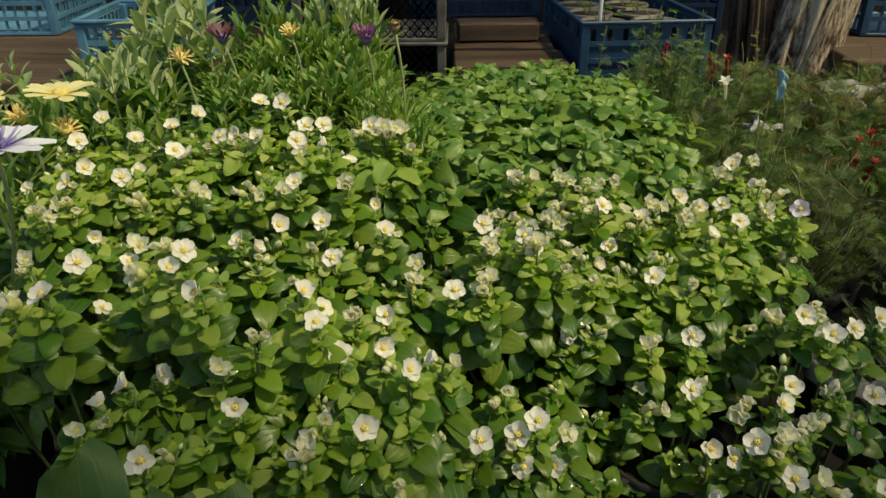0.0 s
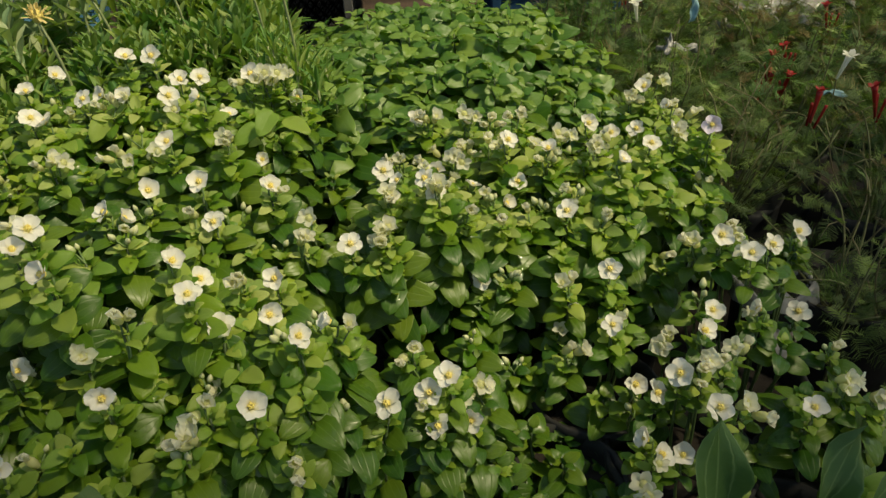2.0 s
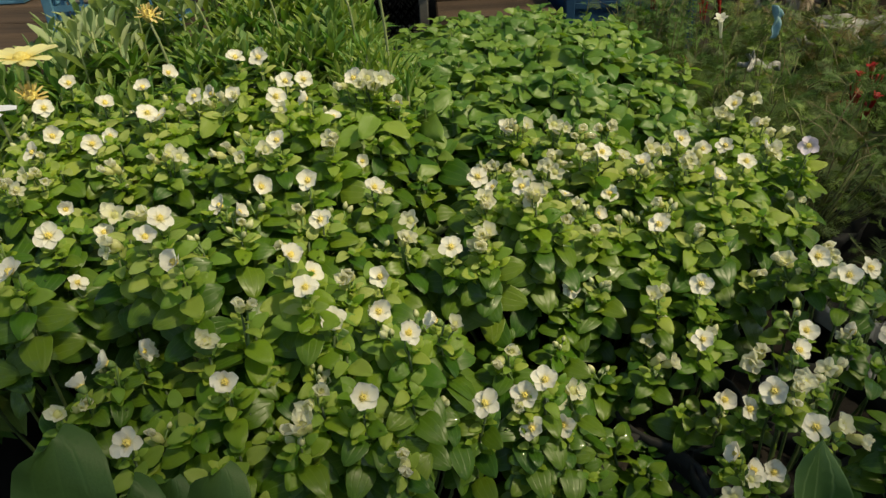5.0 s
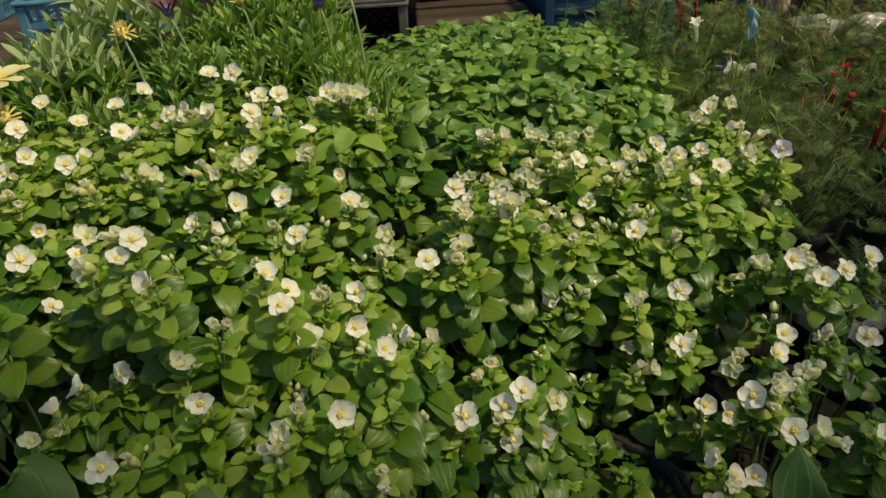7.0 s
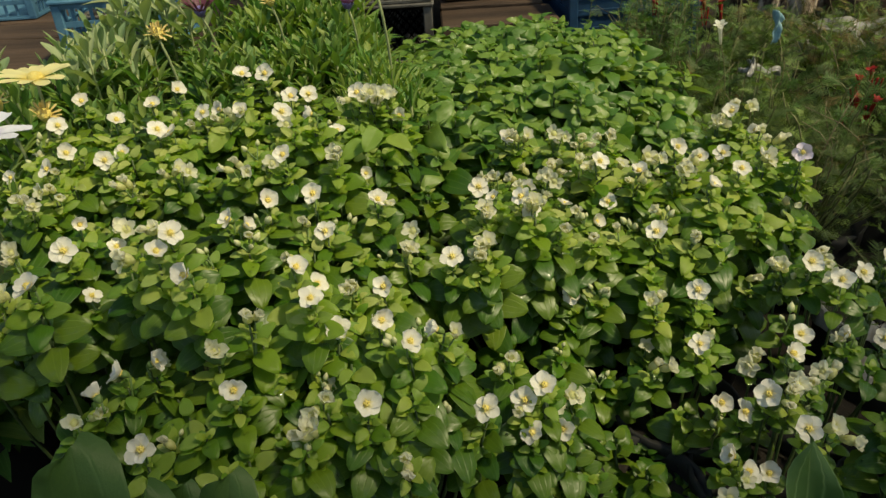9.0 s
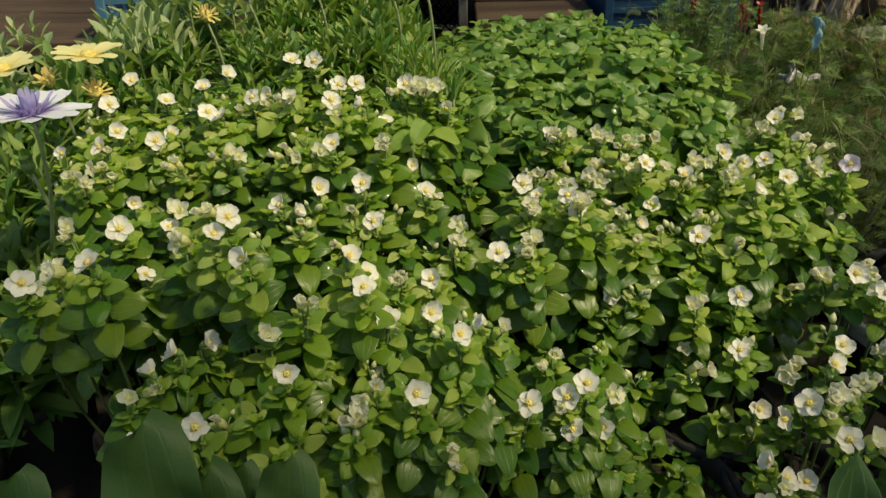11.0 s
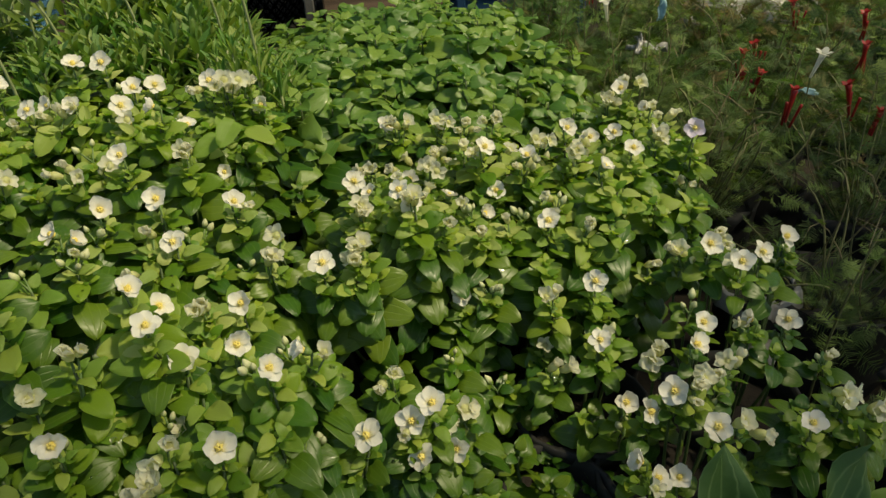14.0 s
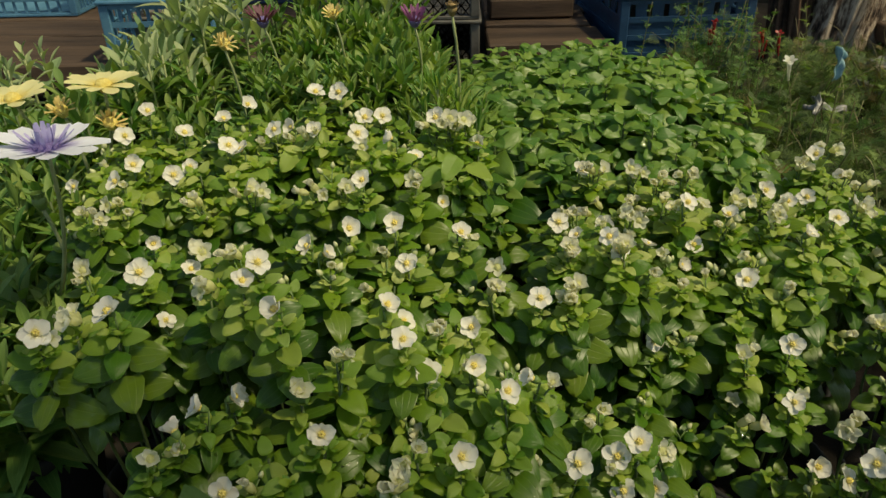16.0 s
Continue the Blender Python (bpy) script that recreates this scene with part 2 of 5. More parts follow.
PETAL_MAROON = petal_mat("dark_maroon_ray_petal", (0.13, 0.03, 0.06), (0.06, 0.015, 0.03), 0.5, 0.2)
PETAL_RED = petal_mat("scarlet_petal", (0.36, 0.014, 0.013), (0.22, 0.010, 0.010), 0.45, 0.25)
DISC_PURPLE = surface("violet_disc", (0.10, 0.07, 0.22), (0.22, 0.17, 0.42), 0.7, 400, 1.0)
DISC_YELLOW = surface("yellow_disc", (0.72, 0.55, 0.12), (0.82, 0.7, 0.25), 0.7, 400, 1.0)
BROWN_DRY = surface("dry_brown", (0.16, 0.1, 0.04), (0.4, 0.28, 0.12), 0.8, 200, 0.8)


WATER = bpy.data.materials.new("water_drop")
WATER.use_nodes = True
wp = WATER.node_tree.nodes["Principled BSDF"]
wp.inputs["Transmission Weight"].default_value, wp.inputs["IOR"].default_value, wp.inputs["Roughness"].default_value = 1.0, 1.33, 0.03


# ---- mesh helpers ----
def mesh_of(name, verts, faces, mat, uvs=None, smooth=True):
    me = bpy.data.meshes.new(name)
    me.from_pydata([tuple(v) for v in verts], [], faces)
    if uvs is not None:
        lay = me.uv_layers.new(name="UVMap")
        idx = np.empty(len(me.loops), dtype=np.int32)
        me.loops.foreach_get("vertex_index", idx)
        lay.data.foreach_set("uv", np.asarray(uvs, dtype=np.float32)[idx].ravel())
    if smooth:
        me.polygons.foreach_set("use_smooth", [True] * len(me.polygons))
    me.materials.append(mat)
    return me


def part(name, bm, mat, parent, label="", m=None):
    """Links a bmesh or a mesh as one object under its thing, at a pose in the thing's own space."""
    if isinstance(bm, bmesh.types.BMesh):
        me = bpy.data.meshes.new(name)
        bm.to_mesh(me)
        bm.free()
        me.materials.append(mat)
    else:
        me = bm
    ob = new(name, me)
    ob.parent = parent
    if m is not None:
        ob.matrix_basis = m
    return tagged(ob, label)


def thing(name, x, y, z, label, category, group="", turn=0.0):
    ob = new(name)
    ob.empty_display_size = 0.02
    ob.matrix_basis = pose(x, y, z, 0, 0, turn)
    return tagged(ob, label, category, group)


def blade(L, W, fold=0.15, droop=0.25, profile="ovate", nl=6, cols=(-1, -0.5, 0, 0.5, 1), wavy=0.0, cup=0.0):
    """Grid of a leaf or petal that grows along +y from the origin, its face up. Gives verts, faces, uvs."""
    vs, uv = [], []
    for i in range(nl + 1):
        v = i / nl
        if profile in ("ovate", "heart"):
            v = 0.5 - 0.5 * math.cos(math.pi * v)
            q = v ** (0.72 if profile == "ovate" else 0.62)
            w = math.sqrt(4 * q * (1 - q)) * (1.08 - 0.30 * v) if 0 < v < 1 else 0.03
        elif profile == "round":
            v = 0.5 - 0.5 * math.cos(math.pi * v)
            w = max(0.02, 1 - abs(2 * v - 1) ** 3.2) ** 0.55
        elif profile == "lance":
            w = math.sin(math.pi * (0.06 + 0.94 * v) ** 0.95) ** 0.8 if v < 1 else 0.03
        elif profile == "spoon":
            w = 0.22 + 0.78 * math.sin(math.pi * min(1, v * 1.02) ** 1.7) if v < 1 else 0.18
        elif profile == "petal":
            w = (0.52 + 0.48 * math.sin(math.pi * 0.5 * min(1, v / 0.6))) * math.sqrt(1 - (max(0, v - 0.6) / 0.42) ** 2)
        else:
            w = (0.45 + 0.55 * math.sin(math.pi * 0.7 * v)) * (1 if v < 0.85 else 0.72)
        w *= W / 2
        for c in cols:
            z = fold * abs(c) * w * 2 * 0.5 - droop * L * v * v + wavy * L * 0.05 * math.sin(9 * v + 2 * c) * abs(c) + cup * L * c * c * 0.2
            vs.append((c * w, L * v * (1 - 0.12 * abs(droop) * v), z))
            uv.append((0.5 + 0.5 * c, v))
    k = len(cols)
    fs = [(i * k + j, i * k + j + 1, (i + 1) * k + j + 1, (i + 1) * k + j) for i in range(nl) for j in range(k - 1)]
    return vs, fs, uv


def leaf_mesh(name, mat, *a, **k):
    v, f, u = blade(*a, **k)
    return mesh_of(name, v, f, mat, u)


class Pile:
    """Gathers many small pieces into one mesh."""

    def __init__(self):
        self.v, self.f, self.u, self.n = [], [], [], 0

    def add(self, grid, m):
        vs, fs, us = grid
        a = np.asarray(vs) @ np.array(m.to_3x3()).T + np.array(m.translation)
        self.v.append(a)
        self.f += [tuple(i + self.n for i in f) for f in fs]
        self.u.append(np.asarray(us))
        self.n += len(vs)

    def tube(self, pts, r0, r1, sides=5):
        pts = [Vector(p) for p in pts]
        vs, us = [], []
        for i, p in enumerate(pts):
            d = (pts[min(i + 1, len(pts) - 1)] - pts[max(i - 1, 0)]).normalized()
            side = d.orthogonal().normalized()
            up = d.cross(side)
            q = i / (len(pts) - 1)
            r = r0 + (r1 - r0) * q
            for j in range(sides):
                an = 2 * math.pi * j / sides
                vs.append(p + side * (r * math.cos(an)) + up * (r * math.sin(an)))
                us.append((j / sides, q))
        fs = [(i * sides + j, i * sides + (j + 1) % sides, (i + 1) * sides + (j + 1) % sides, (i + 1) * sides + j) for i in range(len(pts) - 1) for j in range(sides)]
        fs.append(tuple(range((len(pts) - 1) * sides, len(pts) * sides)))
        self.v.append(np.array([tuple(p) for p in vs]))
        self.f += [tuple(i + self.n for i in f) for f in fs]
        self.u.append(np.array(us))
        self.n += len(vs)

    def mesh(self, name, mat):
        return mesh_of(name, np.concatenate(self.v), self.f, mat, np.concatenate(self.u))


def basis(pos, along, up, scale=1.0, wide=1.0):
    """Pose whose y runs along, whose z leans to up."""
    y = Vector(along).normalized()
    x = y.cross(Vector(up))
    if x.length < 1e-5:
        x = y.orthogonal()
    x.normalize()
    z = x.cross(y)
    m = Matrix((x * scale * wide, y * scale, z * scale)).transposed().to_4x4()
    m.translation = Vector(pos)
    return m


def arc(a, b, bow, k=5):
    """Points from a to b over a bowed line."""
    a, b, bow = Vector(a), Vector(b), Vector(bow)
    return [a.lerp(b, i / k) + bow * (4 * (i / k) * (1 - i / k)) for i in range(k + 1)]


def lathe(profile, sides=20):
    """A closed turned shape from (radius, height) pairs."""
    vs, fs = [], []
    for r, z in profile:
        vs += [(r * math.cos(2 * math.pi * j / sides), r * math.sin(2 * math.pi * j / sides), z) for j in range(sides)]
    for i in range(len(profile) - 1):
        fs += [(i * sides + j, i * sides + (j + 1) % sides, (i + 1) * sides + (j + 1) % sides, (i + 1) * sides + j) for j in range(sides)]
    return vs, fs


def block(bm, x0, x1, y0, y1, z0, z1, bevel=0.0):
    """Adds a box with chamfered edges to a bmesh."""
    r = bmesh.ops.create_cube(bm, size=1, matrix=Matrix.Translation(((x0 + x1) / 2, (y0 + y1) / 2, (z0 + z1) / 2)) @ Matrix.Diagonal((x1 - x0, y1 - y0, z1 - z0, 1)))
    if bevel:
        es = list({e for v in r["verts"] for e in v.link_edges})
        bmesh.ops.bevel(bm, geom=es, offset=bevel, segments=1, affect="EDGES")


# ---- ground ----
def ground_height(x, y):
    return 0.012 * noise.noise(Vector((x * 3, y * 3, 0))) + 0.006 * noise.noise(Vector((x * 14, y * 14, 2)))


gv, gf = [], []
GX = [-60, -15, -5] + [-2 + 0.05 * i for i in range(81)] + [5, 15, 60]
GY = [-60, -15, -4] + [-1 + 0.05 * i for i in range(91)] + [7, 20, 60]
for yy in GY:
    for xx in GX:
        gv.append((xx, yy, ground_height(xx, yy) if abs(xx) < 3 and -2 < yy < 5 else 0))
for a in range(len(GY) - 1):
    for b in range(len(GX) - 1):
        o = a * len(GX) + b
        gf.append((o, o + 1, o + 1 + len(GX), o + len(GX)))
ground = new("ground", mesh_of("ground", gv, gf, SOIL))
tagged(ground, "dark damp bare soil of the nursery floor", "ground", kind="structure")

# ---- unseen net added to shade the near plants, behind and beside the camera ----
ADDED_NET = surface("added_shade_net", (0.01, 0.02, 0.012), (0.03, 0.05, 0.03), 0.9, 60, 0.5)
nt, nl = ADDED_NET.node_tree.nodes, ADDED_NET.node_tree.links
weave, gaps = nt.new("ShaderNodeBsdfTransparent"), nt.new("ShaderNodeMixShader")
gaps.inputs[0].default_value = 0.30
nl.new(nt["Principled BSDF"].outputs[0], gaps.inputs[1]), nl.new(weave.outputs[0], gaps.inputs[2]), nl.new(gaps.outputs[0], nt["Material Output"].inputs["Surface"])
POLE = surface("added_net_pole", (0.2, 0.2, 0.2), (0.35, 0.35, 0.34), 0.5, 30, 0.2)
net = thing("added_shade_net", 0.365, -2.235, 0, "unseen net on poles, added to cast shade on the near plants", "shade net")
# outline set by where its shadow should end on the plants
edge = [(0.0, 0.0), (3.4, 0.0), (3.4, 2.95), (1.40, 2.78), (1.00, 2.68), (0.83, 2.50), (0.75, 2.28), (0.64, 2.235), (0.36, 2.26), (0.30, 2.31), (0.0, 2.35)]
bm = bmesh.new()
low = [bm.verts.new((x, y, 1.60)) for x, y in edge]
high = [bm.verts.new((x, y, 1.603)) for x, y in edge]
bm.faces.new(high)
for i in range(len(edge)):
    bm.faces.new((low[i], low[(i + 1) % len(edge)], high[(i + 1) % len(edge)], high[i]))
part("net", bm, ADDED_NET, net)
for x, y in ((0.05, 0.05), (3.3, 0.05), (3.3, 2.85), (0.05, 1.2)):
    v, f = lathe([(0.02, 0.0), (0.02, 1.6), (0.0, 1.6)], 12)
    part("pole", mesh_of("pole", v, f, POLE), None, net, m=Matrix.Translation((x, y, 0)))

# ---- shared pieces ----
POT_ME = mesh_of("pot", *lathe([(0.0, 0.0), (0.036, 0.0), (0.038, 0.004), (0.047, 0.078), (0.050, 0.079), (0.0505, 0.090), (0.0475, 0.0905), (0.046, 0.078), (0.045, 0.074)]), BLACK_PLASTIC)
SOIL_ME = mesh_of("soil_fill", *lathe([(0.0455, 0.070), (0.036, 0.075), (0.018, 0.073), (0.0, 0.077)], 14), POTSOIL)
BLOOM_LEAVES = [leaf_mesh("leaf", LEAF_BLOOM, 1.0, 0.79, f, d, "ovate", wavy=w, cup=c, nl=7) for f, d, w, c in ((0.22, 0.16, 0.4, -0.45), (0.18, 0.24, 0.6, -0.4), (0.3, 0.1, 0.3, -0.5), (0.2, 0.3, 0.5, -0.5), (0.28, 0.04, 0.5, -0.25))]
BRACTS = [leaf_mesh("leaf", LEAF_BRACT, 1.0, 0.66, f, d, "ovate", wavy=w, cup=c, nl=6) for f, d, w, c in ((0.4, 0.1, 0.4, -0.3), (0.4, -0.1, 0.6, 0.3), (0.5, 0.14, 0.3, -0.4), (0.3, 0.2, 0.6, -0.2))]
YOUNG_LEAVES = [leaf_mesh("leaf", LEAF_YOUNG, 1.0, 0.68, f, d, "ovate", wavy=w, cup=c, nl=6) for f, d, w, c in ((0.35, 0.1, 0.4, -0.5), (0.4, -0.1, 0.6, -0.3), (0.5, 0.14, 0.3, -0.6), (0.3, 0.2, 0.6, -0.6), (0.45, 0.0, 0.7, -0.4))]
HEART_LEAVES = [leaf_mesh("leaf", LEAF_GREEN, 1.0, w0, f, d, "heart", wavy=w, cup=c, nl=8) for w0, f, d, w, c in ((0.70, 0.5, 0.18, 0.8, -0.5), (0.66, 0.35, 0.32, 1.1, -0.6), (0.72, 0.6, 0.1, 0.5, -0.4), (0.64, 0.45, 0.04, 1.0, -0.5))]
SIDE_GRID = blade(1.0, 0.66, 0.4, 0.12, "ovate", nl=4, cols=(-1, 0, 1), cup=-0.3)
UNDER_GRID = blade(1.0, 0.82, 0.3, 0.22, "ovate", nl=5, cols=(-1, -0.4, 0, 0.4, 1), cup=-0.45)
TUFT_LEAVES = {m.name: [leaf_mesh("leaf", m, 1.0, w, f, d, p) for w, f, d, p in ((0.36, 0.35, 0.1, "spoon"), (0.40, 0.3, 0.25, "spoon"), (0.34, 0.45, -0.1, "spoon"), (0.32, 0.3, 0.4, "lance"))] for m in (LEAF_TUFT, LEAF_DARK, LEAF_GREY, LEAF_SPIKE)}
PETAL_SHAPES = {m.name: [leaf_mesh("petal", m, 1.0, w, 0.1, d, "petal", nl=6, cup=c) for w, d, c in ((1.04, 0.06, 0.6), (0.98, 0.2, 0.45), (1.08, -0.08, 0.8))] for m in (PETAL_WHITE, PETAL_LILAC)}


def ball(r, h, sides=6, mat=None, name="bud", base=0.0):
    """A pointed bud."""
    prof = [(0.0, 0.0), (r * 0.7, h * 0.12), (r, h * 0.4), (r * 0.75, h * 0.7), (r * 0.25, h * 0.94), (0.0, h)]
    vs, fs = lathe(prof, sides)
    uv = [(0.5, v[2] / h) for v in vs]
    return mesh_of(name, vs, fs, mat, uv)


dv, df = lathe([(0.0009, -0.0002), (0.00095, 0.0002), (0.0007, 0.0007), (0.0, 0.0009)], 8)
DROP = (dv, df, [(0.5, 0.5)] * len(dv))
BUD_ME = ball(0.0026, 0.008, 7, BUD)
CALYX_ME = mesh_of("calyx", *lathe([(0.0, -0.004), (0.0014, -0.0035), (0.0024, -0.0012), (0.0026, 0.0008), (0.0, 0.0004)], 7), STEM)
ap = Pile()
for q in range(5):
    an = q * 1.2566
    ap.tube([(0.0007 * math.cos(an), 0.0007 * math.sin(an), 0), (0.0013 * math.cos(an), 0.0013 * math.sin(an), 0.0016), (0.0008 * math.cos(an + 0.5), 0.0008 * math.sin(an + 0.5), 0.0040)], 0.0011, 0.0006, 6)
ANTHER_ME = ap.mesh("stamen_tuft", ANTHER)


def withered_mesh(seed, curl):
    """A fading flower: narrow twisted petals that close over a swollen pale calyx."""
    rng, pile = np.random.default_rng(seed), Pile()
    cv, cf = lathe([(0.0, -0.006), (0.0016, -0.0055), (0.0030, -0.002), (0.0032, 0.0008), (0.0022, 0.003), (0.0, 0.0035)], 7)
    pile.add((cv, cf, [(0.5, 0.05)] * len(cv)), Matrix.Identity(4))
    for q in range(5):
        g = blade(1.0, rng.uniform(0.65, 0.95), 0.3, rng.uniform(-0.35, 0.25), "petal", nl=5, cols=(-1, 0, 1), wavy=rng.uniform(0.3, 1.6), cup=rng.uniform(0.5, 1.0))
        m = Matrix.Rotation(q * 1.2566 + rng.uniform(-0.25, 0.25), 4, "Z") @ Matrix.Translation((0, 0.0012, 0.001)) @ Matrix.Rotation(radians(curl + rng.uniform(-12, 12)), 4, "X") @ Matrix.Rotation(rng.uniform(-0.25, 0.25), 4, "Y")
        pile.add(g, m @ Matrix.Diagonal((*([rng.uniform(0.0066, 0.0086)] * 3), 1)))
    return pile.mesh("faded_flower", PETAL_CREAM)


FADED = [withered_mesh(40 + k, c) for k, c in enumerate((30, 45, 58, 70, 40, 64))]


def five_petal_flower(plant, pos, face, rng, kind="fresh", size=1.0):
    """A five-petalled flower: calyx with petals and anthers, or a withered one, in the plant's own space."""
    if kind == "faded":
        return part("faded_flower", FADED[int(rng.integers(len(FADED)))], None, plant, m=basis(pos, Vector(face).orthogonal(), face, size))
    m = basis(pos, Vector(face).orthogonal(), face, 1.0)
    fl = part("flower", CALYX_ME, None, plant, m=m)
    mat = PETAL_LILAC if kind == "lilac" else PETAL_WHITE
    spin = rng.uniform(0, 6.28)
    lift = 14 if kind == "lilac" else rng.uniform(40, 55) if kind == "side" else rng.uniform(8, 38)
    for q in range(5):
        pm = Matrix.Rotation(spin + q * 1.2566 + rng.uniform(-0.09, 0.09), 4, "Z") @ Matrix.Translation((0, 0.0008, 0.0006 + 0.0003 * (q % 2))) @ Matrix.Rotation(radians(lift + rng.uniform(-9, 9)), 4, "X") @ Matrix.Rotation(rng.uniform(-0.15, 0.15), 4, "Y") @ Matrix.Diagonal((*([0.0079 * size * rng.uniform(0.9, 1.08)] * 3), 1))
        part("petal", PETAL_SHAPES[mat.name][int(rng.integers(3))], None, fl, m=pm)
    part("stamen_tuft", ANTHER_ME, None, fl, m=Matrix.Diagonal((size, size, size, 1)))
    return fl


# for each pair of leaves down a shoot: metres below its tip, share of the full length, rise
NODES = ((-0.001, 0.26, 1.0), (0.001, 0.36, 0.7), (0.004, 0.50, 0.45), (0.008, 0.68, 0.3), (0.014, 0.84, 0.18), (0.022, 0.98, 0.08), (0.033, 1.08, 0.0), (0.047, 1.12, -0.1), (0.064, 1.1, -0.2), (0.082, 1.05, -0.35), (0.100, 1.0, -0.5))


def bushy_plant(name, cx, cy, reach, tops, label, category, group, leaves, leaf_len, seed, shoots=30, flowers=(), keep=112, buds=0.28, extra=0, tilt=0.3, bare_front=False, low=8, stagger=1.0, large=()):
    """A potted bushy plant: pot, soil, leafy stems from the soil to a dome under tops, leaves, buds, flowers."""
    rng = np.random.default_rng(seed)
    base = Vector((cx, cy, ground_height(cx, cy)))
    top_of_pot = 0.076
    plant = thing(name, base.x, base.y, base.z, label, category, group)
    part("pot", POT_ME, None, plant)
    part("soil", SOIL_ME, None, plant)
    stems, stalks, inner, axils, drops, placed, tips = Pile(), Pile(), Pile(), Pile(), Pile(), [], []

    def crown(x, y):
        w = z = 0
        for tx, ty, tz in tops:
            k = 1 / ((x - tx) ** 2 + (y - ty) ** 2 + 0.0004)
            w, z = w + k, z + k * tz
        near = min(math.hypot(x - tx, y - ty) for tx, ty, tz in tops)
        return z / w - (max(0.0, near - 0.016) * 0.75 * min(1.0, stagger + 0.2) if flowers else near * 0.15)

    fill = shoots if not flowers else int(shoots * 0.85)
    for i in range(len(flowers) + fill):
        own = i - fill
        if own < 0:
            rr = reach * math.sqrt((i + 0.5) / fill)
            an = i * 2.39996 + rng.uniform(-0.35, 0.35)
        else:
            rr, an = math.hypot(flowers[own][0] - cx, flowers[own][1] - cy), math.atan2(flowers[own][1] - cy, flowers[own][0] - cx)
        x, y = cx + rr * math.cos(an), cy + rr * math.sin(an)
        q = min(1.0, rr / reach)
        if bare_front and own < 0 and math.sin(an) * q < -0.35:
            continue
        z = crown(x, y) - 0.013 + float(rng.choice((0.004, 0.0, -0.006, -0.016, -0.026))) * stagger - max(0, q - 0.6) * reach * 0.9
        if own >= 0:
            z = flowers[own][2] - 0.011
        tip = Vector((x, y, z)) - base
        out = Vector((math.cos(an), math.sin(an), 0))
        root = Vector((out.x * 0.03 * q, out.y * 0.03 * q, top_of_pot - 0.004))
        line = arc(root, tip, out * (0.012 * q), 6)
        stems.tube(line, 0.0014, 0.0008)
        tips.append((tip, out, q, own >= 0))
        length = (tip - root).length
        turn = rng.uniform(0, 6.28)
        for k, (down, grown, rise) in enumerate(NODES):
            if own < 0 and k < (2 if flowers else 1):
                continue
            if k > (7 if bare_front and own >= 0 and y < cy - 0.03 else low):
                break
            if own < 0:
                down, grown = down - 0.003, min(1.1, grown * 1.12)
            u = 1 - down * leaf_len / 0.024 / length
            if u < 0.08:
                break
            p = line[int(min(5, u * 6))].lerp(line[int(min(6, u * 6 + 1))], u * 6 - int(min(5, u * 6)))
            size = leaf_len * grown * rng.uniform(0.82, 1.18)
            for side in (0, math.pi):
                a2 = turn + k * 1.5708 + side + rng.uniform(-0.18, 0.18)
                d = Vector((math.cos(a2), math.sin(a2), rise * 0.75 + tilt * math.sin(a2) + rng.uniform(-0.14, 0.14))) + out * (0.35 * q)
                up = Vector((0.22, -1.3 * tilt, 1)) + Vector(rng.uniform(-0.16, 0.16, 3)) * (1.3 if flowers else 3.6) + out * ((0.25 + 0.12 * k) * q)
                m = basis(p + d.normalized() * 0.003, d, up, size)
                if flowers and 2 < k < 7 and rng.random() < (0.7 if cy > 0.5 else 0.4):
                    # a young side shoot in the leaf's axil
                    heart = p + d.normalized() * rng.uniform(0.004, 0.008) + Vector((0, 0, 0.003))
                    for b in range(4):
                        a3 = a2 + b * 1.5708 + rng.uniform(-0.3, 0.3)
                        axils.add(SIDE_GRID, basis(heart, (math.cos(a3), math.sin(a3), rng.uniform(0.3, 1.1)), Vector((0.2, -0.4, 1)) + Vector(rng.uniform(-0.2, 0.2, 3)), rng.uniform(0.0055, 0.0100)))
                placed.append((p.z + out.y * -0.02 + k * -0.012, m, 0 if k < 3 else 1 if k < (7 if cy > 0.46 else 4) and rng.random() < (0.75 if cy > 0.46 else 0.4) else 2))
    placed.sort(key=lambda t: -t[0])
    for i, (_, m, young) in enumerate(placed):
        if i < 2 * keep and young == 2 and rng.random() < 0.3:
            # drops of water left on the leaf
            for b in range(int(rng.integers(1, 4))):
                at = rng.uniform(0.25, 0.8)
                drops.add(DROP, Matrix.Translation(m @ Vector((rng.uniform(-0.16, 0.16), at, -0.16 * at * at))) @ m.to_quaternion().to_matrix().to_4x4() @ Matrix.Diagonal((*([rng.uniform(0.5, 1.2)] * 3), 1)))
        # leaves past keep join one pile in the shade-darkened green
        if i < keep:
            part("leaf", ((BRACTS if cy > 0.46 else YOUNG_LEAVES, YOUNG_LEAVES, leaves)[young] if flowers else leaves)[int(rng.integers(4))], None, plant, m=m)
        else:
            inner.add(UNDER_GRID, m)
    for lx, ly, lz, lr in large:
        # a full-grown leaf that stands out from the shoots, held flat to the light
        part("leaf", YOUNG_LEAVES[1], None, plant, m=basis(Vector((lx - 0.006 * math.cos(lr), ly + 0.006, lz + 0.009)) - base, (math.cos(lr), -0.55, -0.45), (0.25, -0.35, 0.9), 0.0245))
    for fx, fy, fz, *kind in flowers:
        pos = Vector((fx, fy, fz)) - base
        t = min(tips, key=lambda t: (t[0] - pos).length)[0]
        root = t.lerp(Vector((0, 0, top_of_pot)), 0.12)
        aside = bool(kind) and kind[0] == "side"
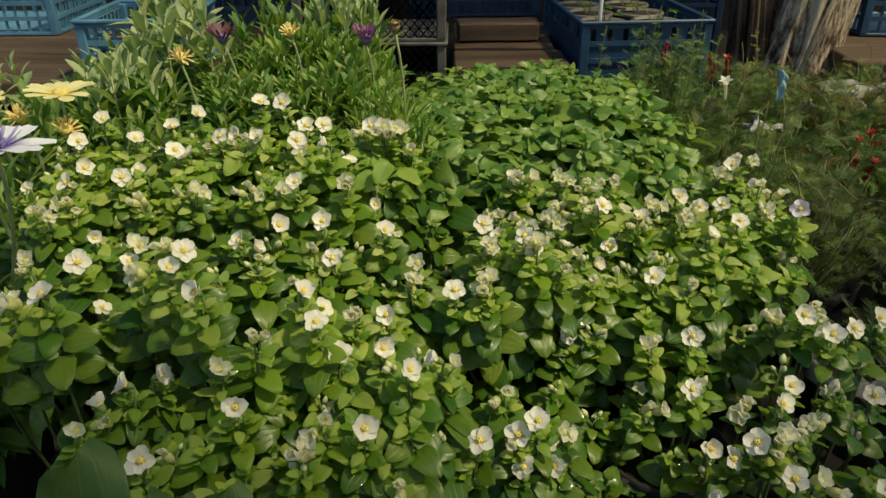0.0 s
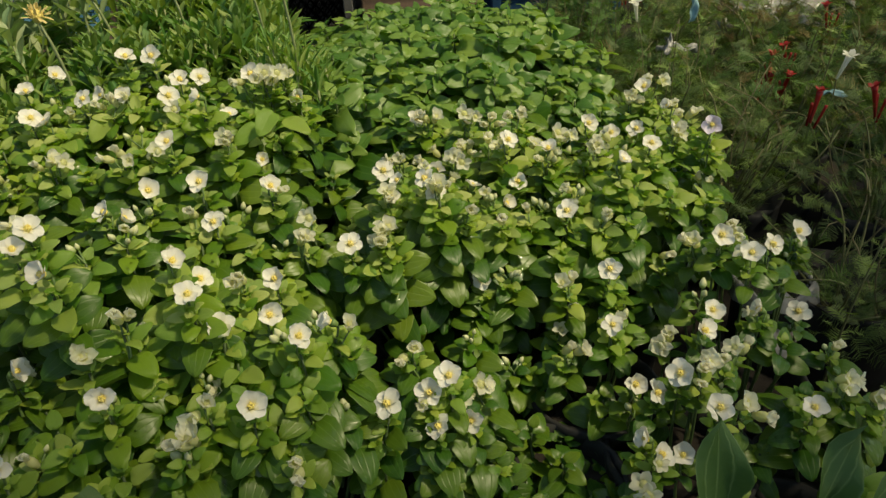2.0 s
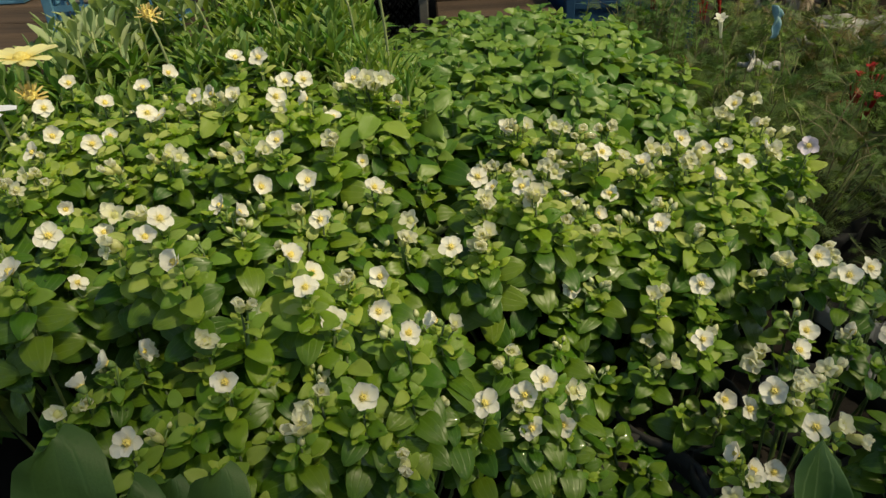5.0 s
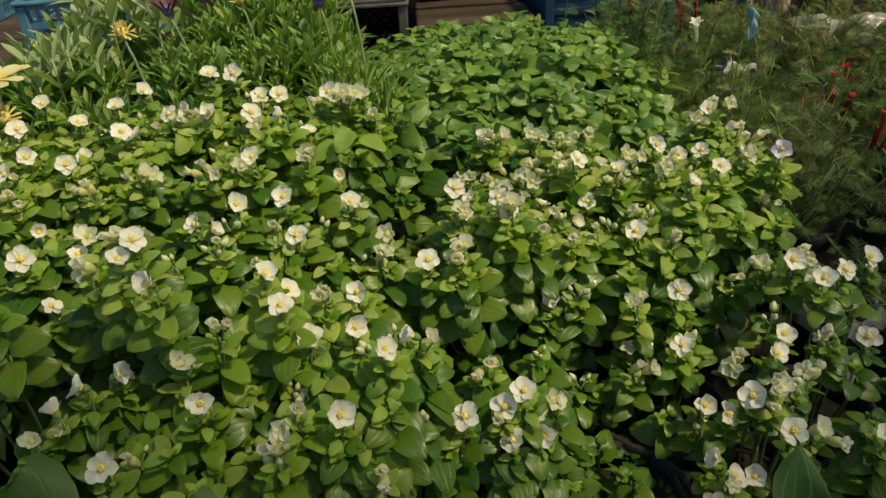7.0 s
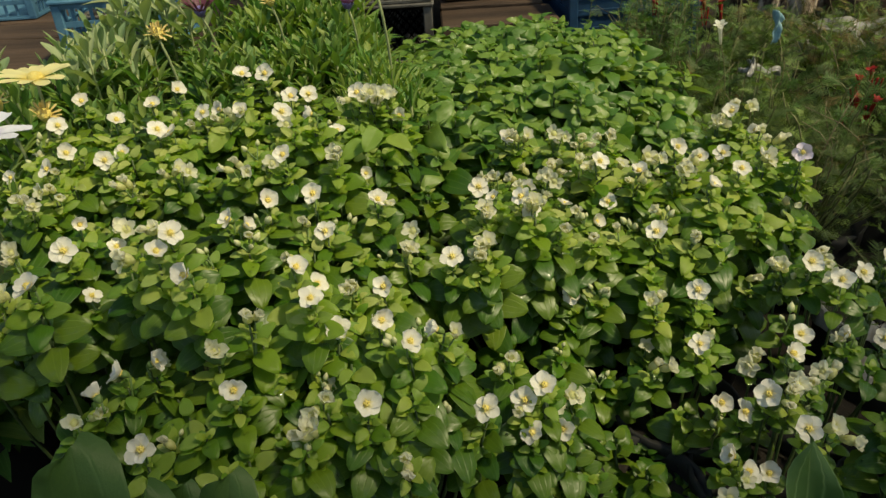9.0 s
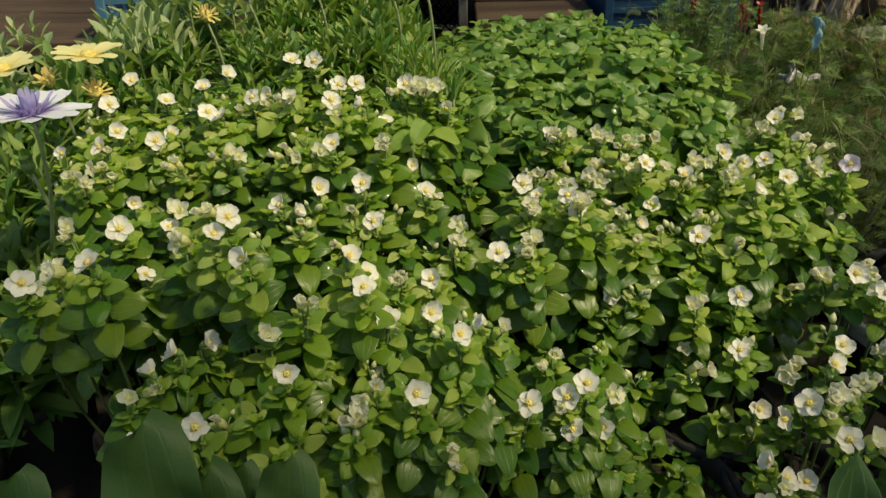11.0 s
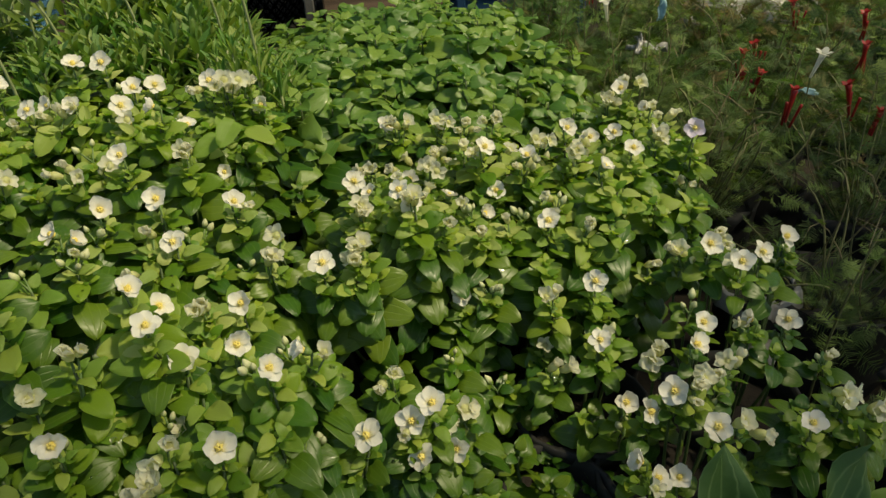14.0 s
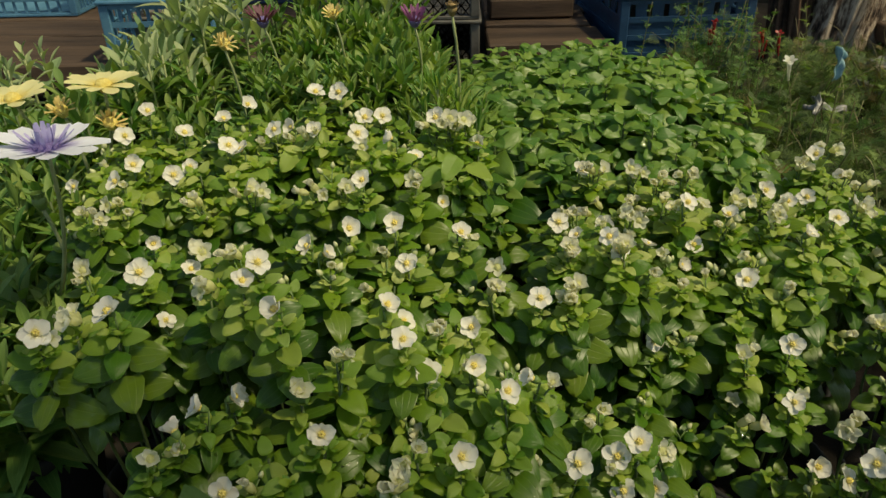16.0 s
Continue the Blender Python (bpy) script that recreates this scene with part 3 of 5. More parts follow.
        face = Vector((rng.uniform(-0.55, 0.55), -0.55 + rng.uniform(-0.35, 0.35), 0.72)).normalized()
        if kind and kind[0] == "sprig":
            continue
        if aside:
            a2 = rng.uniform(0, 6.28)
            face = Vector((math.cos(a2), 0.7 * math.sin(a2), 0.6)).normalized()
        stalks.tube(arc(root, pos - face * 0.004, Vector((0, 0, -0.004)), 4), 0.0009, 0.0007)
        for b in range((2 if cy > 0.5 or cx > 0.18 else 1) if kind and kind[0] == "faded" else int(rng.random() < 0.25)):
            side = Vector((rng.uniform(-1, 1), rng.uniform(-1, 0.6), rng.uniform(-0.5, 0.2)))
            q2 = pos + side * 0.010
            f2 = (face + side * 0.9).normalized()
            stalks.tube([root, q2 - f2 * 0.004], 0.0008, 0.0006, 4)
            five_petal_flower(plant, q2, f2, rng, "faded", rng.uniform(0.72, 1.05))
        five_petal_flower(plant, pos, face, rng, kind[0] if kind else "fresh", rng.uniform(0.92, 1.08))
    order = rng.permutation(len(tips))
    for n_done, i in enumerate(order):
        t, out, q, own = tips[i]
        if n_done < extra and not own:
            face = (out * 0.5 + Vector((rng.uniform(-0.5, 0.5), rng.uniform(-0.9, 0.2), 0.7))).normalized()
            pos = t + Vector((rng.uniform(-0.006, 0.006), rng.uniform(-0.006, 0.006), 0.011))
            stalks.tube([t, pos - face * 0.003], 0.0008, 0.0007, 4)
            for b in range(4):
                a2 = b * 1.571 + rng.uniform(-0.4, 0.4)
                d = Vector((math.cos(a2), math.sin(a2), rng.uniform(0.0, 0.7)))
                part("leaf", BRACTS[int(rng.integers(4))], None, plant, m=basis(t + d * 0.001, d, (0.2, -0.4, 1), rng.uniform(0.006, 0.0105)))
            five_petal_flower(plant, pos, face, rng, "faded" if rng.random() < 0.7 else "fresh", rng.uniform(0.75, 1.0))
        if not own and rng.random() < buds:
            for b in range(int(rng.integers(2, 5))):
                d = Vector((rng.uniform(-0.7, 0.7), rng.uniform(-0.7, 0.7), 1)).normalized()
                p = t + d * rng.uniform(0.004, 0.011)
                stalks.tube([t, p], 0.0007, 0.0006, 4)
                part("bud", BUD_ME, None, plant, m=basis(p, d.orthogonal(), d, rng.uniform(0.55, 1.05)))
    tagged(part("stem", stems.mesh("stem", STEM_SHADED), None, plant), kind="stuff")
    if stalks.n:
        tagged(part("flower_stalk", stalks.mesh("flower_stalk", STEM), None, plant), kind="stuff")
    if drops.n:
        tagged(part("water_drop", drops.mesh("water_drop", WATER), None, plant, "clear drops of water on the leaves"), kind="stuff")
    if axils.n:
        tagged(part("young_foliage", axils.mesh("young_foliage", LEAF_SIDE), None, plant, "small pale young side shoots"), kind="stuff")
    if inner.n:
        tagged(part("foliage", inner.mesh("foliage", LEAF_INNER_SHADED), None, plant), kind="stuff")
    return plant


# ---- white-flowered plants in bloom ----
def bloom(cx, cy, flowers, reach=0.074, extra=5, tall="", **k):
    label = "bushy potted plant with glossy leaves and " + tall + "cream-white five-petalled flowers"
    n = len([o for o in bpy.data.objects if o.name.startswith("flowering_plant")])
    bushy_plant("flowering_plant", cx, cy, reach, [f[:3] for f in flowers], label, "potted plant", "white-flowered potted plants", BLOOM_LEAVES, 0.0212, 100 + n, flowers=flowers, extra=extra, **k)


bloom(-0.305, 0.610, [(-0.314, 0.675, 0.294), (-0.318, 0.630, 0.288), (-0.305, 0.605, 0.272), (-0.305, 0.573, 0.272), (-0.298, 0.556, 0.262, "faded"), (-0.312, 0.542, 0.259, "faded"), (-0.265, 0.585, 0.272), (-0.272, 0.640, 0.286)], shoots=42, keep=125, stagger=0.45, extra=9, buds=0.2)
bloom(-0.215, 0.625, [(-0.226, 0.608, 0.287), (-0.224, 0.666, 0.302, "side"), (-0.236, 0.636, 0.299), (-0.194, 0.636, 0.290), (-0.216, 0.610, 0.282), (-0.180, 0.640, 0.290), (-0.200, 0.560, 0.270, "faded"), (-0.240, 0.560, 0.262, "faded")], shoots=42, keep=125, stagger=0.45, extra=9, buds=0.2)
bloom(-0.125, 0.625, [(-0.158, 0.623, 0.293), (-0.123, 0.613, 0.294), (-0.107, 0.656, 0.294), (-0.091, 0.580, 0.302, "side"), (-0.112, 0.549, 0.282), (-0.162, 0.659, 0.314), (-0.143, 0.665, 0.312), (-0.120, 0.645, 0.296), (-0.150, 0.560, 0.272, "faded")], shoots=42, keep=125, stagger=0.45, extra=9, buds=0.2, large=((-0.098, 0.600, 0.271, 1.2), (-0.175, 0.610, 0.272, 1.9)))
bloom(-0.072, 0.605, [(-0.049, 0.618, 0.304, "faded"), (-0.060, 0.626, 0.302), (-0.036, 0.628, 0.300, "faded"), (-0.026, 0.625, 0.280), (-0.041, 0.510, 0.259), (-0.008, 0.606, 0.226, "sprig"), (-0.075, 0.560, 0.276, "faded")], reach=0.032, shoots=18, keep=110, stagger=0.6, large=((-0.045, 0.582, 0.276, 1.9), (-0.030, 0.584, 0.268, 0.6), (-0.060, 0.585, 0.264, 2.5)))
bloom(-0.252, 0.448, [(-0.247, 0.487, 0.264, "side"), (-0.242, 0.450, 0.264), (-0.236, 0.395, 0.271), (-0.275, 0.385, 0.264), (-0.284, 0.462, 0.258, "faded"), (-0.262, 0.400, 0.262, "faded"), (-0.215, 0.480, 0.262, "faded")], reach=0.056, shoots=18, bare_front=True, keep=62, low=10)
bloom(-0.152, 0.468, [(-0.157, 0.419, 0.288), (-0.140, 0.388, 0.277), (-0.142, 0.487, 0.261), (-0.116, 0.496, 0.270), (-0.132, 0.482, 0.258, "side"), (-0.165, 0.412, 0.280), (-0.190, 0.425, 0.270, "faded"), (-0.186, 0.470, 0.266, "faded")], extra=4, reach=0.064, bare_front=True, keep=85)
bloom(-0.065, 0.480, [(-0.086, 0.509, 0.267), (-0.077, 0.488, 0.247), (-0.083, 0.408, 0.266), (-0.076, 0.425, 0.243), (-0.073, 0.389, 0.256), (-0.034, 0.432, 0.234), (-0.020, 0.470, 0.238, "faded"), (-0.015, 0.490, 0.242, "faded"), (-0.052, 0.425, 0.240, "faded")], reach=0.045, shoots=26)
bloom(-0.190, 0.345, [(-0.195, 0.354, 0.220, "side"), (-0.184, 0.368, 0.225, "side"), (-0.208, 0.346, 0.209, "faded"), (-0.171, 0.379, 0.223, "side"), (-0.200, 0.320, 0.195, "side"), (-0.162, 0.323, 0.208)], reach=0.045, extra=0, shoots=5, keep=40)
bloom(-0.105, 0.350, [(-0.114, 0.348, 0.225), (-0.109, 0.382, 0.250, "faded"), (-0.064, 0.346, 0.217, "faded"), (-0.130, 0.375, 0.232, "faded"), (-0.075, 0.330, 0.205, "faded")], reach=0.060, extra=2, shoots=22, low=8)
bloom(-0.032, 0.385, [(-0.060, 0.389, 0.233), (0.001, 0.387, 0.230, "side"), (-0.034, 0.394, 0.234), (-0.016, 0.370, 0.235), (-0.041, 0.342, 0.215), (-0.020, 0.325, 0.190, "faded")], reach=0.042, shoots=20, extra=2, low=7, keep=85)
bloom(0.058, 0.395, [(0.027, 0.371, 0.180), (0.052, 0.382, 0.176), (0.064, 0.384, 0.185), (0.056, 0.371, 0.158), (0.076, 0.379, 0.153), (0.084, 0.401, 0.161, "faded"), (0.073, 0.372, 0.129, "faded"), (0.045, 0.405, 0.192, "faded"), (0.070, 0.392, 0.160, "faded")], reach=0.036, extra=1, shoots=8, low=7, keep=40)
bloom(0.066, 0.545, [(0.011, 0.463, 0.235), (0.031, 0.464, 0.233, "faded"), (0.036, 0.470, 0.240, "faded"), (0.035, 0.572, 0.235), (0.038, 0.525, 0.238, "faded"), (0.073, 0.503, 0.251, "faded"), (0.065, 0.518, 0.250), (0.069, 0.511, 0.244), (0.050, 0.580, 0.240, "faded"), (0.090, 0.570, 0.242, "faded")], reach=0.046, shoots=24, extra=14, stagger=0.6)
bloom(0.095, 0.640, [(0.067, 0.672, 0.237), (0.102, 0.621, 0.228, "faded"), (0.075, 0.664, 0.240, "faded"), (0.130, 0.640, 0.244, "faded"), (0.110, 0.665, 0.240, "faded"), (0.155, 0.640, 0.246, "faded")], extra=18)
bloom(0.145, 0.545, [(0.161, 0.559, 0.246), (0.136, 0.554, 0.224), (0.125, 0.545, 0.211, "side"), (0.167, 0.518, 0.214), (0.131, 0.568, 0.253), (0.175, 0.590, 0.246, "faded"), (0.120, 0.590, 0.246, "faded")], extra=16)
bloom(0.225, 0.570, [(0.238, 0.551, 0.247), (0.209, 0.532, 0.244), (0.206, 0.586, 0.230, "faded"), (0.203, 0.602, 0.247), (0.286, 0.555, 0.256, "lilac"), (0.222, 0.600, 0.238), (0.200, 0.570, 0.244, "faded"), (0.262, 0.565, 0.250, "faded")], reach=0.078, extra=15)
bloom(0.280, 0.665, [(0.276, 0.679, 0.246), (0.293, 0.658, 0.234, "side"), (0.259, 0.642, 0.221), (0.284, 0.690, 0.248, "faded"), (0.262, 0.676, 0.236, "faded"), (0.305, 0.640, 0.232, "faded")], reach=0.06, extra=7, shoots=18)
# low keep: most leaves here fall to the shade-darkened green
bloom(0.175, 0.455, [(0.187, 0.473, 0.190), (0.181, 0.442, 0.165), (0.158, 0.470, 0.186, "faded"), (0.150, 0.440, 0.150, "faded")], reach=0.054, extra=1, shoots=8, keep=34, low=5)
bloom(0.290, 0.455, [(0.259, 0.463, 0.215), (0.272, 0.444, 0.211), (0.291, 0.455, 0.209), (0.326, 0.484, 0.199), (0.278, 0.430, 0.174, "side"), (0.319, 0.451, 0.153), (0.268, 0.470, 0.218, "faded"), (0.250, 0.480, 0.200, "faded")], reach=0.055, extra=2, shoots=8, keep=26, low=4)
bloom(0.215, 0.385, [(0.230, 0.411, 0.177), (0.213, 0.422, 0.167, "faded"), (0.205, 0.382, 0.170), (0.187, 0.408, 0.141), (0.191, 0.382, 0.156), (0.219, 0.355, 0.165), (0.243, 0.429, 0.179), (0.252, 0.407, 0.163, "faded"), (0.216, 0.378, 0.176, "faded"), (0.236, 0.392, 0.168, "faded"), (0.236, 0.360, 0.160, "faded")], reach=0.048, extra=2, shoots=4, keep=30, low=3)
bloom(0.200, 0.335, [(0.181, 0.362, 0.138, "side"), (0.183, 0.348, 0.139), (0.199, 0.352, 0.132), (0.170, 0.335, 0.130, "faded")], reach=0.044, extra=1, shoots=3, keep=22, low=3)
bloom(0.300, 0.355, [(0.279, 0.357, 0.154), (0.305, 0.372, 0.160, "faded"), (0.325, 0.365, 0.150, "faded")], reach=0.048, extra=0, shoots=7, keep=22, low=6)

bushy_plant("bushy_plant", 0.085, 0.485, 0.047, [(0.06, 0.485, 0.170), (0.10, 0.48, 0.160), (0.085, 0.51, 0.178)], "low bushy potted plant with glossy leaves coloured as in shade, out of bloom", "potted plant", "white-flowered potted plants", BLOOM_LEAVES, 0.0222, 190, shoots=7, keep=14, buds=0.2)

bushy_plant("bushy_plant", 0.125, 0.375, 0.055, [(0.11, 0.375, 0.119), (0.14, 0.38, 0.114), (0.125, 0.40, 0.124)], "low bushy potted plant with glossy leaves coloured as in shade, out of bloom", "potted plant", "white-flowered potted plants", BLOOM_LEAVES, 0.0205, 191, shoots=22, keep=6, buds=0.0)

bushy_plant("bushy_plant", 0.255, 0.315, 0.05, [(0.24, 0.315, 0.085), (0.27, 0.32, 0.082), (0.255, 0.34, 0.09)], "low bushy potted plant with glossy leaves coloured as in shade, out of bloom", "potted plant", "white-flowered potted plants", BLOOM_LEAVES, 0.0205, 192, shoots=16, keep=6, buds=0.0)

# ---- green plants out of bloom, behind ----
for n, (gx, gy, gz) in enumerate(((0.02, 0.80, 0.256), (0.115, 0.79, 0.252), (0.205, 0.81, 0.225), (-0.02, 0.90, 0.262), (0.07, 0.90, 0.272), (0.165, 0.90, 0.270), (0.255, 0.90, 0.232), (0.03, 1.02, 0.264), (0.13, 1.02, 0.268), (0.22, 1.00, 0.255), (0.05, 1.13, 0.240), (0.14, 1.13, 0.250))):
    bushy_plant("leafy_plant", gx, gy, 0.075, [(gx, gy, gz), (gx + 0.03, gy, gz - 0.004), (gx - 0.03, gy - 0.02, gz - 0.003)], "bushy potted plant with fresh green heart-shaped leaves, no flowers", "potted plant", "leafy potted plants", HEART_LEAVES, 0.036, 300 + n, shoots=16, keep=90, buds=0.0, tilt=0.22)

# ---- tufted daisy plants ----
def tufted_plant(name, cx, cy, z0, reach, shoots, mat, leaf_len, label, seed, lean=0.5, per=24, high=0.12, keep=75, wide=0.85):
    """A potted plant of many short shoots, each a spiral of narrow leaves."""
    shoots = int(shoots * 2.0)
    rng = np.random.default_rng(seed)
    plant = thing(name, cx, cy, ground_height(cx, cy), label, "potted plant", "daisy plants")
    part("pot", POT_ME, None, plant, m=Matrix.Diagonal((1.1, 1.1, 1.1, 1)))
    part("soil", SOIL_ME, None, plant, m=Matrix.Diagonal((1.1, 1.1, 1.1, 1)))
    stems, inner, placed = Pile(), Pile(), []
    grids = blade(1.0, 0.32, 0.3, 0.2, "lance", nl=4, cols=(-1, 0, 1))
    for i in range(shoots):
        rr = reach * math.sqrt((i + 0.5) / shoots)
        an = i * 2.39996 + rng.uniform(-0.4, 0.4)
        q = rr / reach
        out = Vector((math.cos(an), math.sin(an), 0))
        tip = out * rr + Vector((0, 0, z0 - 0.035 * q * q + rng.uniform(-0.02, 0.012)))
        root = out * (0.03 * q) + Vector((0, 0, 0.085))
        line = arc(root, tip, out * 0.012 * q, 6)
        stems.tube(line, 0.0024, 0.0013)
        dirn = (line[-1] - line[-2]).normalized()
        for k in range(per):
            u = 1 - k / per * high / max(0.05, (tip - root).length)
            f = max(0, min(5.999, u * 6))
            p = line[int(f)].lerp(line[int(f) + 1], f - int(f))
            a2 = k * 2.4 + an
            open_ = min(1.0, 0.15 + 0.06 * k)
            side = Vector((math.cos(a2), math.sin(a2), 0))
            d = dirn * (1.15 - open_) + side * (0.25 + lean * open_) + Vector((0, 0, 0.25 - 0.3 * open_ * lean))
            m = basis(p, d, Vector((0, 0, 1)) + dirn * 0.5, leaf_len * min(1.0, 0.5 + 0.06 * k) * rng.uniform(0.8, 1.2), wide)
            placed.append((p.z - k * 0.004 - out.y * 0.01, m))
    placed.sort(key=lambda t: -t[0])
    for i, (_, m) in enumerate(placed):
        if i < keep:
            part("leaf", TUFT_LEAVES[mat.name][int(rng.integers(4))], None, plant, m=m)
        else:
            inner.add(grids, m)
    tagged(part("stem", stems.mesh("stem", STEM_SHADED if mat is LEAF_DARK else STEM_PALE), None, plant), kind="stuff")
    if inner.n:
        tagged(part("foliage", inner.mesh("foliage", TUFT_REST), None, plant), kind="stuff")
    return plant


tufted_plant("daisy_plant", -0.06, 0.800, 0.270, 0.058, 18, LEAF_SPIKE, 0.040, "dense tuft of narrow bright green leaves in a black pot", 501, lean=0.4, wide=0.42, per=34, keep=150)
tufted_plant("daisy_plant", -0.13, 0.880, 0.285, 0.075, 26, LEAF_TUFT, 0.037, "tufted daisy plant with narrow green leaves, hardly in bloom", 502, lean=0.45, wide=0.92, high=0.075)
tufted_plant("daisy_plant", -0.23, 0.880, 0.280, 0.075, 20, LEAF_DARK, 0.036, "tufted daisy plant with darker narrow leaves", 503, lean=0.7, wide=1.0, high=0.08)
tufted_plant("daisy_plant", -0.115, 0.960, 0.290, 0.058, 20, LEAF_TUFT, 0.037, "tufted daisy plant with narrow green leaves, hardly in bloom", 504, lean=0.45, wide=0.92, high=0.075)
tufted_plant("daisy_plant", -0.19, 1.000, 0.305, 0.075, 24, LEAF_TUFT, 0.037, "tall tufted daisy plant with narrow green leaves", 505, lean=0.45, wide=0.92, high=0.08)
tufted_plant("daisy_plant", -0.40, 0.900, 0.295, 0.07, 12, LEAF_GREY, 0.056, "grey-green daisy plant with long drooping leaves", 506, lean=1.2, per=26, high=0.18, wide=0.8)
tufted_plant("daisy_plant", -0.36, 1.030, 0.335, 0.06, 5, LEAF_GREY, 0.060, "tall grey-green daisy plant with long leaves", 507, lean=0.9, per=20, high=0.18, wide=0.9)
tufted_plant("daisy_plant", -0.15, 1.120, 0.345, 0.055, 8, LEAF_GREY, 0.055, "tall pale daisy plant with long narrow leaves", 508, lean=0.5, per=18, high=0.14, wide=0.7)
tufted_plant("daisy_plant", -0.45, 0.800, 0.265, 0.08, 12, LEAF_DARK, 0.044, "daisy plant with narrow dull green leaves", 509, lean=0.8)
tufted_plant("daisy_plant", -0.60, 0.960, 0.285, 0.05, 2, LEAF_GREY, 0.040, "grey-green daisy plant with upright leafy shoots", 510, lean=0.7, wide=0.8)
tufted_plant("daisy_plant", -0.42, 1.200, 0.375, 0.05, 4, LEAF_GREY, 0.062, "tall grey-green daisy plant with long leaves before a crate", 514, lean=1.1, per=20, high=0.2, wide=1.0)
tufted_plant("daisy_plant", -0.27, 1.180, 0.318, 0.07, 7, LEAF_DARK, 0.056, "tall green daisy plant with long leaves before a crate", 515, lean=0.8, per=20, high=0.2, wide=0.8)
tufted_plant("daisy_plant", -0.455, 1.060, 0.285, 0.05, 4, LEAF_GREY, 0.060, "grey-green daisy plant with long drooping leaves", 517, lean=1.2, per=22, high=0.15, wide=0.8)
tufted_plant("daisy_plant", -0.55, 0.820, 0.232, 0.08, 10, LEAF_DARK, 0.042, "low daisy plant with narrow dull green leaves", 518, lean=0.8, wide=0.8)
tufted_plant("daisy_plant", -0.66, 0.950, 0.232, 0.08, 9, LEAF_GREY, 0.042, "low grey-green daisy plant with narrow leaves", 519, lean=0.8, wide=0.8)
tufted_plant("daisy_plant", -0.53, 0.660, 0.232, 0.08, 10, LEAF_DARK, 0.044, "low daisy plant with narrow dull green leaves", 520, lean=0.8, wide=0.8)
tufted_plant("daisy_plant", -0.335, 0.785, 0.252, 0.065, 10, LEAF_DARK, 0.042, "daisy plant with narrow dull green leaves behind the flowers", 521, lean=0.8, wide=0.8, keep=40)
tufted_plant("daisy_plant", -0.225, 0.775, 0.248, 0.06, 10, LEAF_TUFT, 0.040, "daisy plant with narrow green leaves behind the flowers", 522, lean=0.7, wide=0.8, keep=40)
tufted_plant("daisy_plant", -0.41, 0.620, 0.250, 0.075, 15, LEAF_DARK, 0.046, "daisy plant with narrow dull green leaves and a white flower", 511, lean=0.7, wide=0.75)
tufted_plant("daisy_plant", -0.39, 0.500, 0.215, 0.07, 12, LEAF_DARK, 0.052, "daisy plant with narrow dull green leaves", 512, lean=0.8, wide=0.8)


# ---- daisy flowers on their stalks ----
def daisy(name, pos, foot, face, rays, ray_mat, ray_len, ray_wide, disc_mat, disc_r, label, seed, lift=8.0, stem_mat=STEM_PALE, jitter=6.0, inner=0):
    """A daisy: stalk, disc and each ray petal."""
    rng = np.random.default_rng(seed)
    fl = thing(name, foot[0], foot[1], foot[2], label, "flower")
    head = Vector(pos) - Vector(foot)
    f = Vector(face).normalized()
    st = Pile()
    st.tube(arc((0, 0, 0), head - f * 0.004, (0.01, 0, 0), 8), 0.0018, 0.0014, 6)
    part("stalk", st.mesh("stalk", stem_mat), None, fl)
    m = basis(head, f.orthogonal(), f)
    v, fc = lathe([(0.0, -0.006), (disc_r * 0.5, -0.005), (disc_r * 0.95, 0.0), (disc_r, 0.002), (disc_r * 0.8, 0.005), (disc_r * 0.4, 0.0065), (0.0, 0.006)], 16)
    disc = part("disc", mesh_of("disc", v, fc, disc_mat), None, fl, m=m)
    rays_me = [leaf_mesh("ray_petal", ray_mat, 1.0, ray_wide / ray_len, 0.2, d, "ray", nl=5, cols=(-1, 0, 1)) for d in (0.02, 0.12, -0.06)]
    for k in range(rays):
        pm = m @ Matrix.Rotation(2 * math.pi * k / rays + rng.uniform(-0.08, 0.08), 4, "Z") @ Matrix.Translation((0, disc_r * 0.75, 0.001)) @ Matrix.Rotation(radians(lift + rng.uniform(-jitter, jitter)), 4, "X") @ Matrix.Diagonal((*([ray_len * rng.uniform(0.88, 1.06)] * 3), 1))
        part("ray_petal", rays_me[int(rng.integers(3))], None, fl, m=pm)
    inner_me = leaf_mesh("inner_petal", PETAL_VIOLET, 1.0, 0.24, 0.3, -0.15, "ray", nl=4, cols=(-1, 0, 1))
    for k in range(inner):
        ring = k % 2
        pm = m @ Matrix.Rotation(2 * math.pi * k / inner + rng.uniform(-0.1, 0.1), 4, "Z") @ Matrix.Translation((0, disc_r * (0.55 + 0.35 * ring), 0.003)) @ Matrix.Rotation(radians(72 - 34 * ring + rng.uniform(-10, 10)), 4, "X") @ Matrix.Diagonal((*([rng.uniform(0.010, 0.015)] * 3), 1))
        part("inner_petal", inner_me, None, fl, m=pm)
    return fl


daisy("white_daisy", (-0.306, 0.497, 0.328), (-0.37, 0.54, 0.16), (0.02, 0.05, 1.0), 14, PETAL_DAISY, 0.031, 0.0150, DISC_PURPLE, 0.0085, "white daisy with violet-blue centre on a green stalk", 601, 7, inner=22)
daisy("yellow_daisy", (-0.347, 0.673, 0.318), (-0.40, 0.70, 0.18), (0.05, -0.02, 1.0), 11, PETAL_YELLOW, 0.026, 0.0130, DISC_YELLOW, 0.007, "lemon-yellow daisy fully open", 602, 10, jitter=9)
